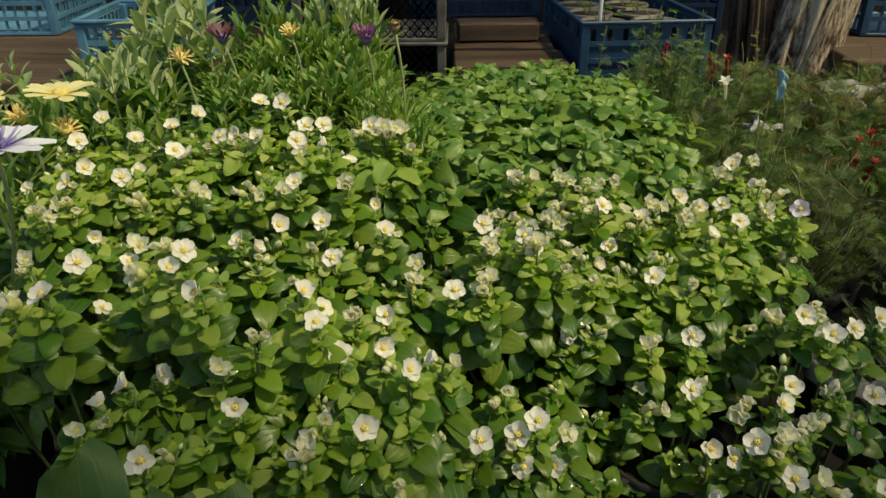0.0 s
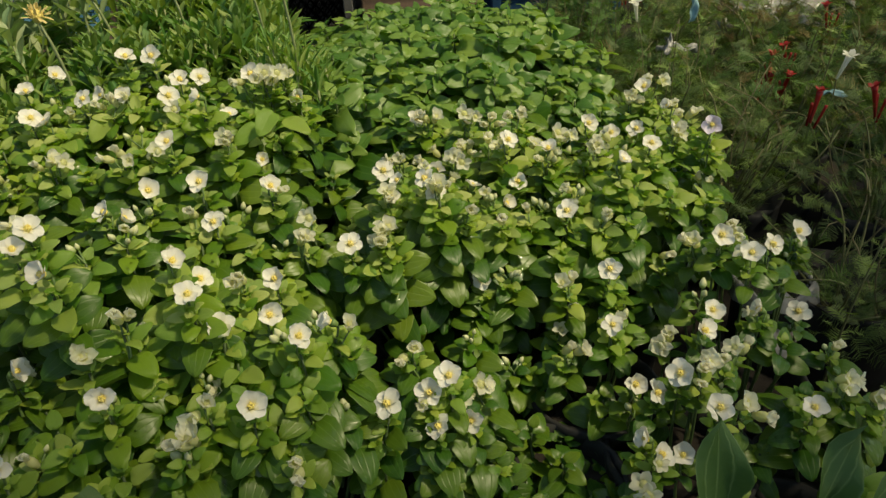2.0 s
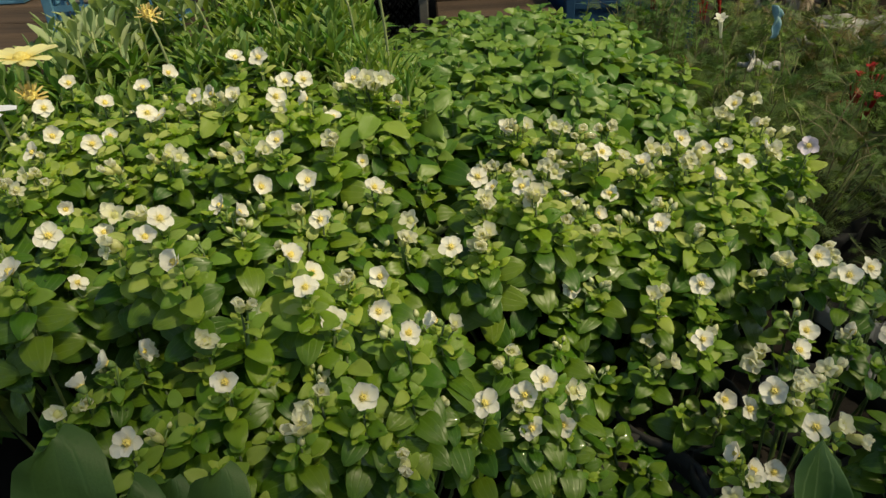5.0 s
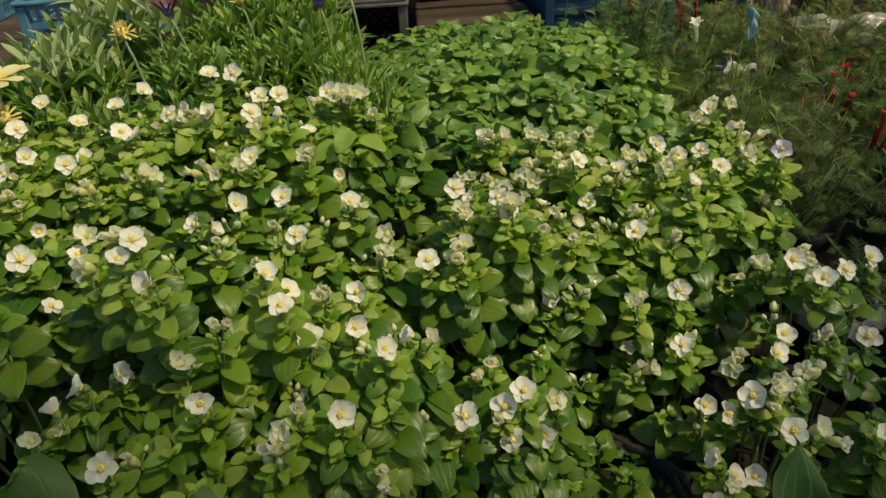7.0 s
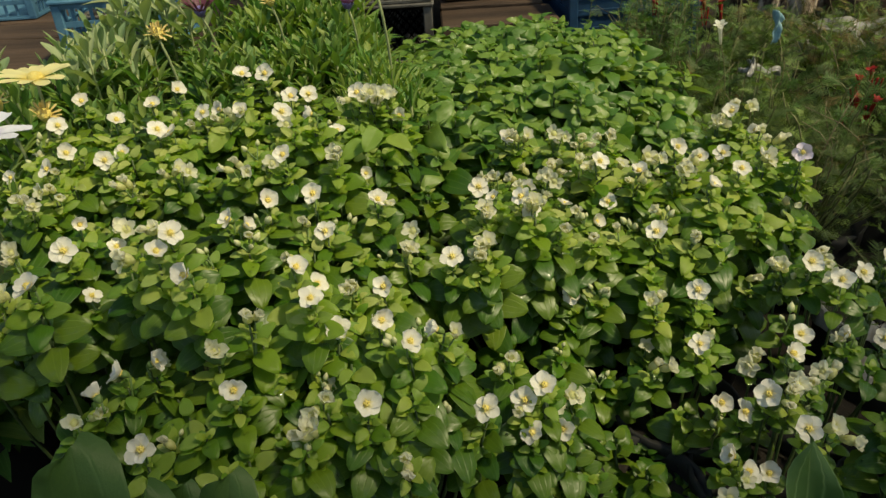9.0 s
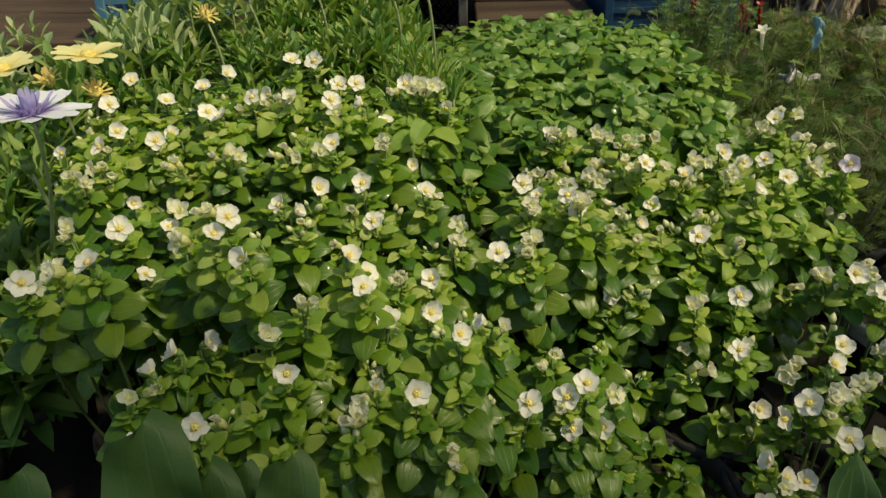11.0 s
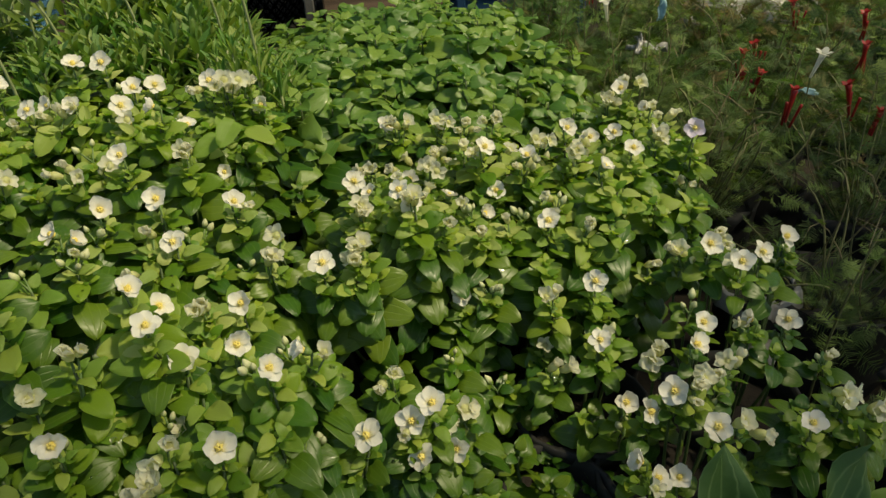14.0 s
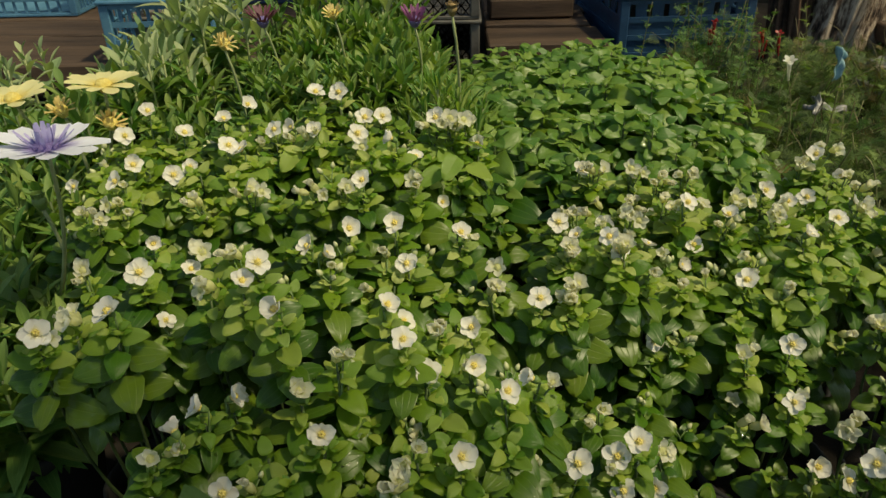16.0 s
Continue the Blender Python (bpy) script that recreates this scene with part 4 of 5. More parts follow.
daisy("yellow_daisy", (-0.418, 0.655, 0.312), (-0.44, 0.72, 0.18), (0.0, -0.12, 1.0), 11, PETAL_YELLOW, 0.025, 0.0130, DISC_YELLOW, 0.007, "lemon-yellow daisy fully open", 603, 12)
daisy("withered_daisy", (-0.272, 0.782, 0.326), (-0.275, 0.80, 0.16), (0.1, -0.2, 0.95), 24, PETAL_ORANGE, 0.0105, 0.0026, DISC_YELLOW, 0.006, "withered orange-yellow daisy head with curled petals", 604, 40, jitter=55)
daisy("withered_daisy", (-0.340, 0.655, 0.290), (-0.34, 0.67, 0.16), (0.2, -0.3, 0.9), 24, PETAL_ORANGE, 0.0105, 0.0026, DISC_YELLOW, 0.006, "withered orange daisy head with curled petals", 605, 55, jitter=55)
daisy("withered_daisy", (-0.382, 0.660, 0.300), (-0.39, 0.67, 0.16), (-0.1, -0.3, 0.9), 24, PETAL_ORANGE, 0.0105, 0.0026, DISC_YELLOW, 0.006, "withered orange daisy head with curled petals", 606, 50, jitter=55)
daisy("withered_daisy", (-0.186, 0.925, 0.324), (-0.19, 0.94, 0.2), (0.0, -0.4, 0.9), 24, PETAL_ORANGE, 0.0105, 0.0026, DISC_YELLOW, 0.006, "withered orange daisy head with curled petals", 607, 55, jitter=30)
daisy("purple_daisy", (-0.090, 0.877, 0.325), (-0.10, 0.90, 0.2), (0.05, -0.08, 1), 26, PETAL_PURPLE, 0.018, 0.0032, DISC_PURPLE, 0.007, "purple daisy with thin rolled petals", 608, 50, jitter=12)
daisy("maroon_daisy", (-0.262, 0.900, 0.322), (-0.26, 0.92, 0.2), (0.05, -0.08, 1), 24, PETAL_MAROON, 0.020, 0.0035, DISC_PURPLE, 0.007, "dark maroon daisy with thin rolled petals", 609, 45, jitter=12)
daisy("spent_daisy", (-0.048, 0.775, 0.357), (-0.055, 0.79, 0.16), (0.0, -0.2, 0.97), 14, BROWN_DRY, 0.007, 0.003, BROWN_DRY, 0.005, "spent brown daisy head on a bare upright stalk", 610, 75, jitter=10)
daisy("daisy_bud", (-0.352, 0.545, 0.268), (-0.36, 0.55, 0.14), (0.0, -0.1, 1), 10, STEM, 0.008, 0.004, STEM, 0.0055, "closed round green daisy bud", 611, 85, jitter=3)


# ---- broad leaves close to the camera ----
def broad_plant(name, cx, cy, leaves, mat, label, seed, profile="heart", stalk=STEM):
    rng = np.random.default_rng(seed)
    plant = thing(name, cx, cy, ground_height(cx, cy), label, "potted plant")
    part("pot", POT_ME, None, plant)
    part("soil", SOIL_ME, None, plant)
    for (bx, by, bz), (ax, ay, az), length, wide, up in leaves:
        foot = Vector((bx - cx, by - cy, bz))
        me = leaf_mesh("leaf", mat, 1.0, wide / length, 0.10 if profile == "round" else 0.34, 0.2, profile, nl=12, cols=(-1, -0.66, -0.33, 0, 0.33, 0.66, 1), wavy=rng.uniform(1.4, 2.6))
        part("leaf", me, None, plant, m=basis(foot, (ax, ay, az), up, length))
        st = Pile()
        st.tube(arc((rng.uniform(-0.01, 0.01), rng.uniform(-0.01, 0.01), 0.07), foot, (foot.x * 0.2, foot.y * 0.2, 0.0), 6), 0.003, 0.002, 6)
        part("leaf_stalk", st.mesh("leaf_stalk", stalk), None, plant)
    return plant


broad_plant("broad_leaved_plant", -0.15, 0.22, [
    ((-0.144, 0.232, 0.204), (-0.02, 0.08, 0.95), 0.079, 0.044, (0.25, -1, 0.2)),
    ((-0.124, 0.240, 0.190), (0.02, 0.08, 0.95), 0.062, 0.030, (0.4, -1, 0.3)),
    ((-0.126, 0.250, 0.180), (0.10, 0.12, 0.95), 0.062, 0.030, (-0.2, -1, 0.5)),
    ((-0.094, 0.240, 0.194), (0.04, 0.08, 0.95), 0.064, 0.034, (-0.15, -1, 0.3)),
    ((-0.214, 0.236, 0.192), (0.02, 0.10, 0.95), 0.060, 0.036, (0.1, -1, 0.4)),
    ((-0.150, 0.200, 0.180), (0.0, -0.5, 0.6), 0.055, 0.05, (0, -0.5, 1)),
], LEAF_BROAD, "plant with broad smooth dark green leaves in a black pot", 701, profile="round")
broad_plant("strap_leaved_plant", 0.235, 0.275, [
    ((0.192, 0.296, 0.120), (0.08, 0.05, 0.95), 0.080, 0.032, (0.2, -1, 0.2)),
    ((0.236, 0.292, 0.105), (0.45, 0.12, 0.85), 0.090, 0.018, (-0.2, -1, 0.2)),
    ((0.255, 0.285, 0.100), (0.62, 0.1, 0.75), 0.09, 0.022, (-0.3, -1, 0.4)),
    ((0.275, 0.290, 0.090), (0.8, 0.3, 0.6), 0.09, 0.024, (-0.3, -0.6, 1)),
], LEAF_LILY, "plant with long pointed strap leaves in a black pot", 702, profile="lance")

broad_plant("lance_leaved_plant", -0.41, 0.40, [
    ((-0.402, 0.42, 0.132), (0.80, 0.05, 0.60), 0.094, 0.024, (-0.4, -0.6, 1)),
    ((-0.420, 0.41, 0.100), (0.95, 0.05, 0.18), 0.075, 0.015, (0, -0.6, 1)),
    ((-0.400, 0.44, 0.150), (0.75, 0.10, 0.50), 0.080, 0.018, (-0.3, -0.6, 1)),
    ((-0.405, 0.38, 0.110), (0.65, -0.25, 0.35), 0.070, 0.018, (0, -0.4, 1)),
    ((-0.430, 0.38, 0.120), (0.25, -0.40, 0.70), 0.085, 0.022, (0.3, -0.8, 0.6)),
], LEAF_TUFT, "plant with long lance-shaped green leaves in a black pot", 703, profile="lance")

# ---- feathery vines ----
def feather(L, pairs, bend, seed):
    """A feathery leaf: thin paired needles along a bent midrib."""
    rng = np.random.default_rng(seed)
    v, f, u = [], [], []

    def mid(q):
        return Vector((bend * L * q * q, L * q * (1 - 0.15 * q), -0.35 * L * q * q))

    def needle(a, b, w):
        d = (b - a).normalized()
        side = Vector((-d.y, d.x, 0.0)) * w
        o = len(v)
        v.extend([tuple(a - side), tuple(a + side), tuple(a.lerp(b, 0.6) + side * 0.8), tuple(b), tuple(a.lerp(b, 0.6) - side * 0.8)])
        f.append((o, o + 1, o + 2, o + 3, o + 4))
        u.extend([(0.4, 0), (0.6, 0), (0.6, 0.6), (0.5, 1), (0.4, 0.6)])

    for k in range(5):
        needle(mid(k / 5), mid((k + 1.2) / 5), 0.0005)
    for k in range(pairs):
        q = 0.12 + 0.86 * k / pairs
        w = L * 0.46 * math.sin(math.pi * (0.12 + 0.82 * k / pairs)) ** 0.7
        for s in (-1, 1):
            e = mid(q) + Vector((s * w, w * rng.uniform(0.25, 0.7), w * rng.uniform(-0.35, 0.25)))
            needle(mid(q), e, 0.00055)
    return v, f, u


FEATHERS = [feather(0.040, 12, b, 5 + k) for k, b in enumerate((0.0, 0.25, -0.25, 0.1))]


def trumpet(vine, pos, mat, rng, long=0.034):
    """A thin trumpet flower with a five-pointed star."""
    d = Vector((rng.uniform(-0.25, 0.25), rng.uniform(-0.3, 0.1), 1)).normalized()
    t = Pile()
    t.tube([(0, 0, 0), (0, 0, long * 0.5), (0, 0, long * 0.85), (0, 0, long)], 0.0014, 0.0036, 7)
    m = basis(pos - d * long, d.orthogonal(), d)
    fl = part("trumpet_flower", t.mesh("trumpet_flower", mat), None, vine, m=m)
    me = leaf_mesh("petal", mat, *((0.0088, 0.0080) if mat is PETAL_TRUMPET else (0.0068, 0.0062)), 0.15, 0.2, "ovate", nl=3, cols=(-1, 0, 1))
    for k in range(5):
        part("petal", me, None, fl, m=Matrix.Translation((0, 0, long)) @ Matrix.Rotation(k * 1.2566, 4, "Z") @ Matrix.Translation((0, 0.0018, 0)) @ Matrix.Rotation(radians(rng.uniform(20, 65)), 4, "X"))
    if mat is PETAL_RED:
        # closed buds beside the open flower
        for k in range(2):
            b = Pile()
            side = Vector((rng.uniform(-0.25, 0.25), rng.uniform(-0.25, 0.25), 1)).normalized()
            b.tube([(0, 0, 0), (0, 0, long * 0.4), (0, 0, long * 0.7), (0, 0, long * 0.8)], 0.0013, 0.0016, 7)
            part("trumpet_bud", b.mesh("trumpet_bud", mat), None, vine, m=basis(pos - d * long + Vector((rng.uniform(-0.006, 0.006), rng.uniform(-0.006, 0.006), -0.004)), side.orthogonal(), side))
    return pos - d * long


def bag_mesh(rng, r=0.055, h=0.09):
    prof = [(0.0, 0.0), (r * 0.9, 0.0), (r, h * 0.3), (r * 0.98, h * 0.8), (r * 1.08, h), (r * 1.02, h * 1.03), (r * 0.94, h * 0.85), (0.0, h * 0.78)]
    v, f = lathe(prof, 18)
    v = [(x * (1 + 0.1 * rng.uniform(-1, 1)), y * (1 + 0.1 * rng.uniform(-1, 1)), max(0, z + 0.006 * rng.uniform(-1, 1) * (z > 0.01))) for x, y, z in v]
    return mesh_of("grow_bag", v, f, BLACK_PLASTIC)


def vine_plant(cx, cy, top, reach, count, seed, dry=0.0, blooms=(), upright=2, label="feathery climbing vine in a black bag"):
    rng = np.random.default_rng(seed)
    vine = thing("feathery_vine", cx, cy, ground_height(cx, cy), label, "potted plant", "feathery vines")
    part("grow_bag", bag_mesh(rng), None, vine)
    stems, green, fresh, brown, straw = Pile(), Pile(), Pile(), Pile(), Pile()
    # share of leaves in the sunlit tone, smaller on the dimmer near vines
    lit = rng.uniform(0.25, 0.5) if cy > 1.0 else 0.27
    for s in range(20):
        an, rr = rng.uniform(0, 6.28), reach * rng.uniform(0.2, 1.1)
        end = Vector((math.cos(an) * rr, math.sin(an) * rr, top * rng.uniform(0.75, 1.12)))
        line = arc((0.2 * end.x, 0.2 * end.y, 0.07), end, (rng.uniform(-0.02, 0.02), rng.uniform(-0.02, 0.02), rng.uniform(-0.01, 0.03)), 7)
        stems.tube(line, 0.0013, 0.0007, 4)
        for k in range(count // (10 if cy > 0.8 else 19)):
            u = rng.uniform(0.2, 1.0) * 6.99
            p = line[int(u)].lerp(line[int(u) + 1], u - int(u))
            d = Vector((rng.uniform(-1, 1), rng.uniform(-1, 1), rng.uniform(-0.3, 0.9)))
            p = p + d * 0.012 + Vector((0, 0, rng.uniform(-0.03, 0.0)))
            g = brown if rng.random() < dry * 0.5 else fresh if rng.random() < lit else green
            g.add(FEATHERS[int(rng.integers(4))], basis(p, d, (rng.uniform(-1.2, 1.2), rng.uniform(-1.4, 0.9), 1), rng.uniform(0.3, 0.85) * (1 if cy > 0.8 else 0.75)))
    for s in range(4):
        an, rr = rng.uniform(0, 6.28), reach * rng.uniform(0.1, 1.2)
        a = Vector((math.cos(an) * rr * 0.6, math.sin(an) * rr * 0.6, 0.08))
        straw.tube(arc(a, a + Vector((rng.uniform(-0.05, 0.05), rng.uniform(-0.05, 0.05), top * rng.uniform(0.2, 0.95))), (rng.uniform(-0.05, 0.05), rng.uniform(-0.05, 0.05), 0.02), 6), 0.0008, 0.0004, 4)
    for s in range(upright):
        # straight young shoots with a spiral of short feathery leaves
        a = Vector((rng.uniform(-reach, reach), rng.uniform(-reach, reach) * 0.7, top * 0.5))
        line = arc(a, a + Vector((rng.uniform(-0.02, 0.02), rng.uniform(-0.02, 0.02), rng.uniform(0.09, 0.17))), (rng.uniform(-0.008, 0.008), 0, 0), 7)
        stems.tube(line, 0.0012, 0.0006, 4)
        for k in range(16):
            u = (0.15 + 0.84 * k / 16) * 6.99
            p = line[int(u)].lerp(line[int(u) + 1], u - int(u))
            fresh.add(FEATHERS[k % 4], basis(p, (math.cos(k * 2.4), math.sin(k * 2.4), rng.uniform(0.6, 1.6)), (0, 0, 1), rng.uniform(0.22, 0.5)))
    for bx, by, bz, mat in blooms:
        foot = trumpet(vine, Vector((bx - cx, by - cy, bz)), mat, rng, 0.026 if mat is PETAL_TRUMPET else 0.034)
        stems.tube(arc(foot, (foot.x * 0.7, foot.y * 0.7, max(0.08, foot.z - 0.09)), (0.006, 0, 0), 5), 0.0007, 0.0007, 4)
    tagged(part("stem", stems.mesh("stem", TWIG), None, vine), kind="stuff")
    tagged(part("dry_stem", straw.mesh("dry_stem", STRAW), None, vine, "pale dry stems"), kind="stuff")
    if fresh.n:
        tagged(part("fresh_foliage", fresh.mesh("fresh_foliage", LEAF_FERN_FRESH_LIT), None, vine, "fresh and sunlit-toned bright green feathery leaves"), kind="stuff")
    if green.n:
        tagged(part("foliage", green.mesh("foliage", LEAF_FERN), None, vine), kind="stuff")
    if brown.n:
        tagged(part("dry_foliage", brown.mesh("dry_foliage", LEAF_DRY), None, vine, "browned feathery leaves"), kind="stuff")
    return vine


R, W = PETAL_RED, PETAL_TRUMPET
vine_plant(0.44, 0.56, 0.15, 0.10, 260, 801)
vine_plant(0.40, 0.74, 0.17, 0.10, 260, 802)
vine_plant(0.54, 0.68, 0.16, 0.11, 280, 803, 0.16, blooms=((0.491, 0.750, 0.196, R), (0.595, 0.750, 0.162, R), (0.550, 0.750, 0.196, R), (0.592, 0.745, 0.220, W)))
vine_plant(0.38, 0.90, 0.18, 0.10, 280, 804, 0.1, blooms=((0.361, 0.963, 0.250, W),))
vine_plant(0.52, 0.86, 0.17, 0.11, 300, 805, 0.18, blooms=((0.519, 0.897, 0.172, R), (0.532, 0.930, 0.185, R), (0.545, 0.905, 0.165, R), (0.562, 0.958, 0.186, R), (0.527, 0.769, 0.228, W)))
vine_plant(0.66, 0.82, 0.17, 0.11, 280, 806, 0.2, blooms=((0.66, 0.88, 0.19, R),))
vine_plant(0.34, 1.08, 0.18, 0.10, 280, 807, 0.2, upright=6)
vine_plant(0.47, 1.04, 0.18, 0.11, 300, 808, 0.1)
vine_plant(0.62, 1.02, 0.18, 0.11, 300, 809, 0.25, blooms=((0.67, 1.06, 0.21, R),))
vine_plant(0.78, 1.00, 0.18, 0.12, 300, 810, 0.1, blooms=((0.74, 1.0, 0.20, R),))
vine_plant(0.36, 1.24, 0.20, 0.11, 280, 811, 0.2, upright=14)
vine_plant(0.50, 1.22, 0.20, 0.11, 300, 812, 0.15, upright=5, blooms=((0.375, 1.30, 0.235, R), (0.44, 1.26, 0.225, R), (0.47, 1.27, 0.222, R)))
vine_plant(0.66, 1.24, 0.18, 0.12, 300, 813, 0.6, upright=2)
vine_plant(0.82, 1.22, 0.17, 0.12, 300, 814, 0.6)
vine_plant(0.98, 1.18, 0.19, 0.13, 280, 815, 0.1)
vine_plant(0.58, 0.54, 0.13, 0.11, 240, 816)
vine_plant(0.46, 0.42, 0.10, 0.10, 220, 817)
vine_plant(0.72, 0.64, 0.14, 0.12, 240, 818)
vine_plant(0.40, 1.40, 0.20, 0.10, 240, 819, 0.2, upright=14)
vine_plant(0.60, 1.42, 0.16, 0.11, 260, 820, 0.4, upright=2)
vine_plant(0.80, 1.44, 0.14, 0.12, 240, 821, 0.5, upright=0)
vine_plant(1.00, 1.42, 0.15, 0.13, 240, 822, 0.3, upright=1)
vine_plant(0.90, 0.90, 0.16, 0.13, 240, 823, 0.05)

# ---- dark backdrop added for the deep shade behind the crates ----
BACKDROP = surface("dark_backdrop", (0.012, 0.013, 0.011), (0.035, 0.033, 0.028), 0.9, 8, 0.6)
bm = bmesh.new()
# stands in for black shade and cuts skylight from behind
block(bm, -4, 4, 2.62, 2.70, 0, 1.5, 0.004)
me = bpy.data.meshes.new("added_backdrop")
bm.to_mesh(me)
bm.free()
me.materials.append(BACKDROP)
tagged(new("added_backdrop", me), "dark backdrop added behind the crates in place of deep shade", "wall", kind="structure")


# ---- boards and crates at the back ----
def board(x0, x1, y0, y1, z0, z1, turn=0.0, label="weathered grey-brown wooden board lying flat"):
    bm = bmesh.new()
    w, d = x1 - x0, y1 - y0
    block(bm, -w / 2, w / 2, -d / 2, d / 2, 0, z1 - z0, 0.003)
    es = [e for e in bm.edges if abs(e.verts[0].co.x - e.verts[1].co.x) > w * 0.8]
    bmesh.ops.subdivide_edges(bm, edges=es, cuts=14, use_grid_fill=True)
    for v in bm.verts:
        v.co.z += 0.0025 * noise.noise(Vector((v.co.x * 6 + x0, v.co.y * 9, y0)))
        v.co.y += 0.004 * noise.noise(Vector((v.co.x * 5, z0 * 30, y1)))
    me = bpy.data.meshes.new("wooden_board")
    bm.to_mesh(me)
    bm.free()
    me.materials.append(WOOD)
    ob = new("wooden_board", me)
    ob.matrix_basis = pose((x0 + x1) / 2, (y0 + y1) / 2, z0, 0, 0, turn)
    return tagged(ob, label, "board", "boards under the crates")


for bx in (-1.25, -0.7, -0.40):
    board(bx - 0.03, bx + 0.03, 1.38, 2.15, 0.012, 0.095, 0, "wooden bearer beam under the boards")
for bx in (0.06, 0.20):
    board(bx - 0.03, bx + 0.03, 1.51, 2.15, 0.012, 0.110, 0, "wooden bearer beam under the boards")
for bx in (0.95, 1.45):
    board(bx - 0.03, bx + 0.03, 1.52, 2.15, 0.012, 0.095, 0, "wooden bearer beam under the boards")
board(-0.33, -0.01, 1.50, 1.74, 0.012, 0.074, 0, "wide wooden board under stacked black crates")
yb = 1.40
for k, (wd, tw) in enumerate(((0.13, 0.6), (0.12, -0.4), (0.14, 0.3), (0.12, -0.5), (0.13, 0.2))):
    board(-1.5, -0.345, yb, yb + wd, 0.098, 0.14 if k else 0.145, tw)
    yb += wd + 0.016
yb = 1.495
for k, (wd, tw) in enumerate(((0.15, 0.8), (0.15, -0.5), (0.15, 0.4), (0.16, 0.0))):
    board(0.012, 0.245 - 0.012 * (k % 2), yb, yb + wd, 0.113, 0.15 + 0.003 * (k % 2), tw, "weathered brown wooden board lying flat beside a blue crate")
    yb += wd + 0.014
yb = 1.56
for k, (wd, tw) in enumerate(((0.15, -1.5), (0.14, 0.5), (0.14, 0.0))):
    board(0.86, 1.9, yb, yb + wd, 0.098, 0.135, tw, "sunlit weathered wooden board lying flat")
    yb += wd + 0.02
board(0.02, 0.20, 1.70, 1.78, 0.156, 0.195, 4.0, "short offcut of wooden board on the platform")


def pierced_side(run, h, style, rails, bars):
    """One moulded side wall of a crate: a web with rows of openings, thicker along its rails."""
    gx, gz = (0.0006, 0.0006) if style == "mesh" else (0.003, 0.005)
    xs, zs = [-run / 2], [0.004]
    step = run / bars
    for k in range(bars):
        xs += [-run / 2 + step * k + gx, -run / 2 + step * (k + 1) - gx]
    xs.append(run / 2)
    rise = (h - 0.008) / rails
    for r in range(rails):
        zs += [0.004 + rise * r + gz, 0.004 + rise * (r + 1) - gz]
    zs.append(h)
    bm = bmesh.new()
    grid = [[bm.verts.new((x, 0, z)) for x in xs] for z in zs]
    for j in range(len(zs) - 1):
        for i in range(len(xs) - 1):
            cell = i % 2 == 1 and j % 2 == 1
            if cell and style == "bars":
                continue
            if cell and style == "solid" and (j // 2 == rails - 1 and (i // 2) % 2 == 0):
                continue
            if cell and style == "mesh":
                # crossed diagonals in each opening, welded to its corners
                q = (grid[j][i], grid[j][i + 1], grid[j + 1][i + 1], grid[j + 1][i])
                mid = (q[0].co + q[2].co) / 2
                o = [bm.verts.new(mid + Vector((dx, 0, dz))) for dx, dz in ((0, -0.0017), (0.0017, 0), (0, 0.0017), (-0.0017, 0))]
                bm.faces.new(o)
                for n, (sx, sz) in enumerate(((1, 1), (-1, 1), (-1, -1), (1, -1))):
                    along, rise_to = bm.verts.new(q[n].co + Vector((0.0017 * sx, 0, 0))), bm.verts.new(q[n].co + Vector((0, 0, 0.0017 * sz)))
                    ends = (along, o[n], o[n - 1], rise_to) if n % 2 == 0 else (rise_to, o[n], o[n - 1], along)
                    bm.faces.new((q[n], *ends))
                continue
            bm.faces.new((grid[j][i], grid[j][i + 1], grid[j + 1][i + 1], grid[j + 1][i]))
    if style != "mesh":
        band = [f for f in bm.faces if f.calc_center_median().z % rise < 0.5 * rise and max(v.co.z for v in f.verts) - min(v.co.z for v in f.verts) < 0.0115]
        up = bmesh.ops.extrude_face_region(bm, geom=band)
        bmesh.ops.translate(bm, vec=(0, -0.004, 0), verts=[v for v in up["geom"] if isinstance(v, bmesh.types.BMVert)])
        bmesh.ops.delete(bm, geom=band, context="FACES_ONLY")
    bmesh.ops.solidify(bm, geom=bm.faces[:], thickness=0.003)
    return bm


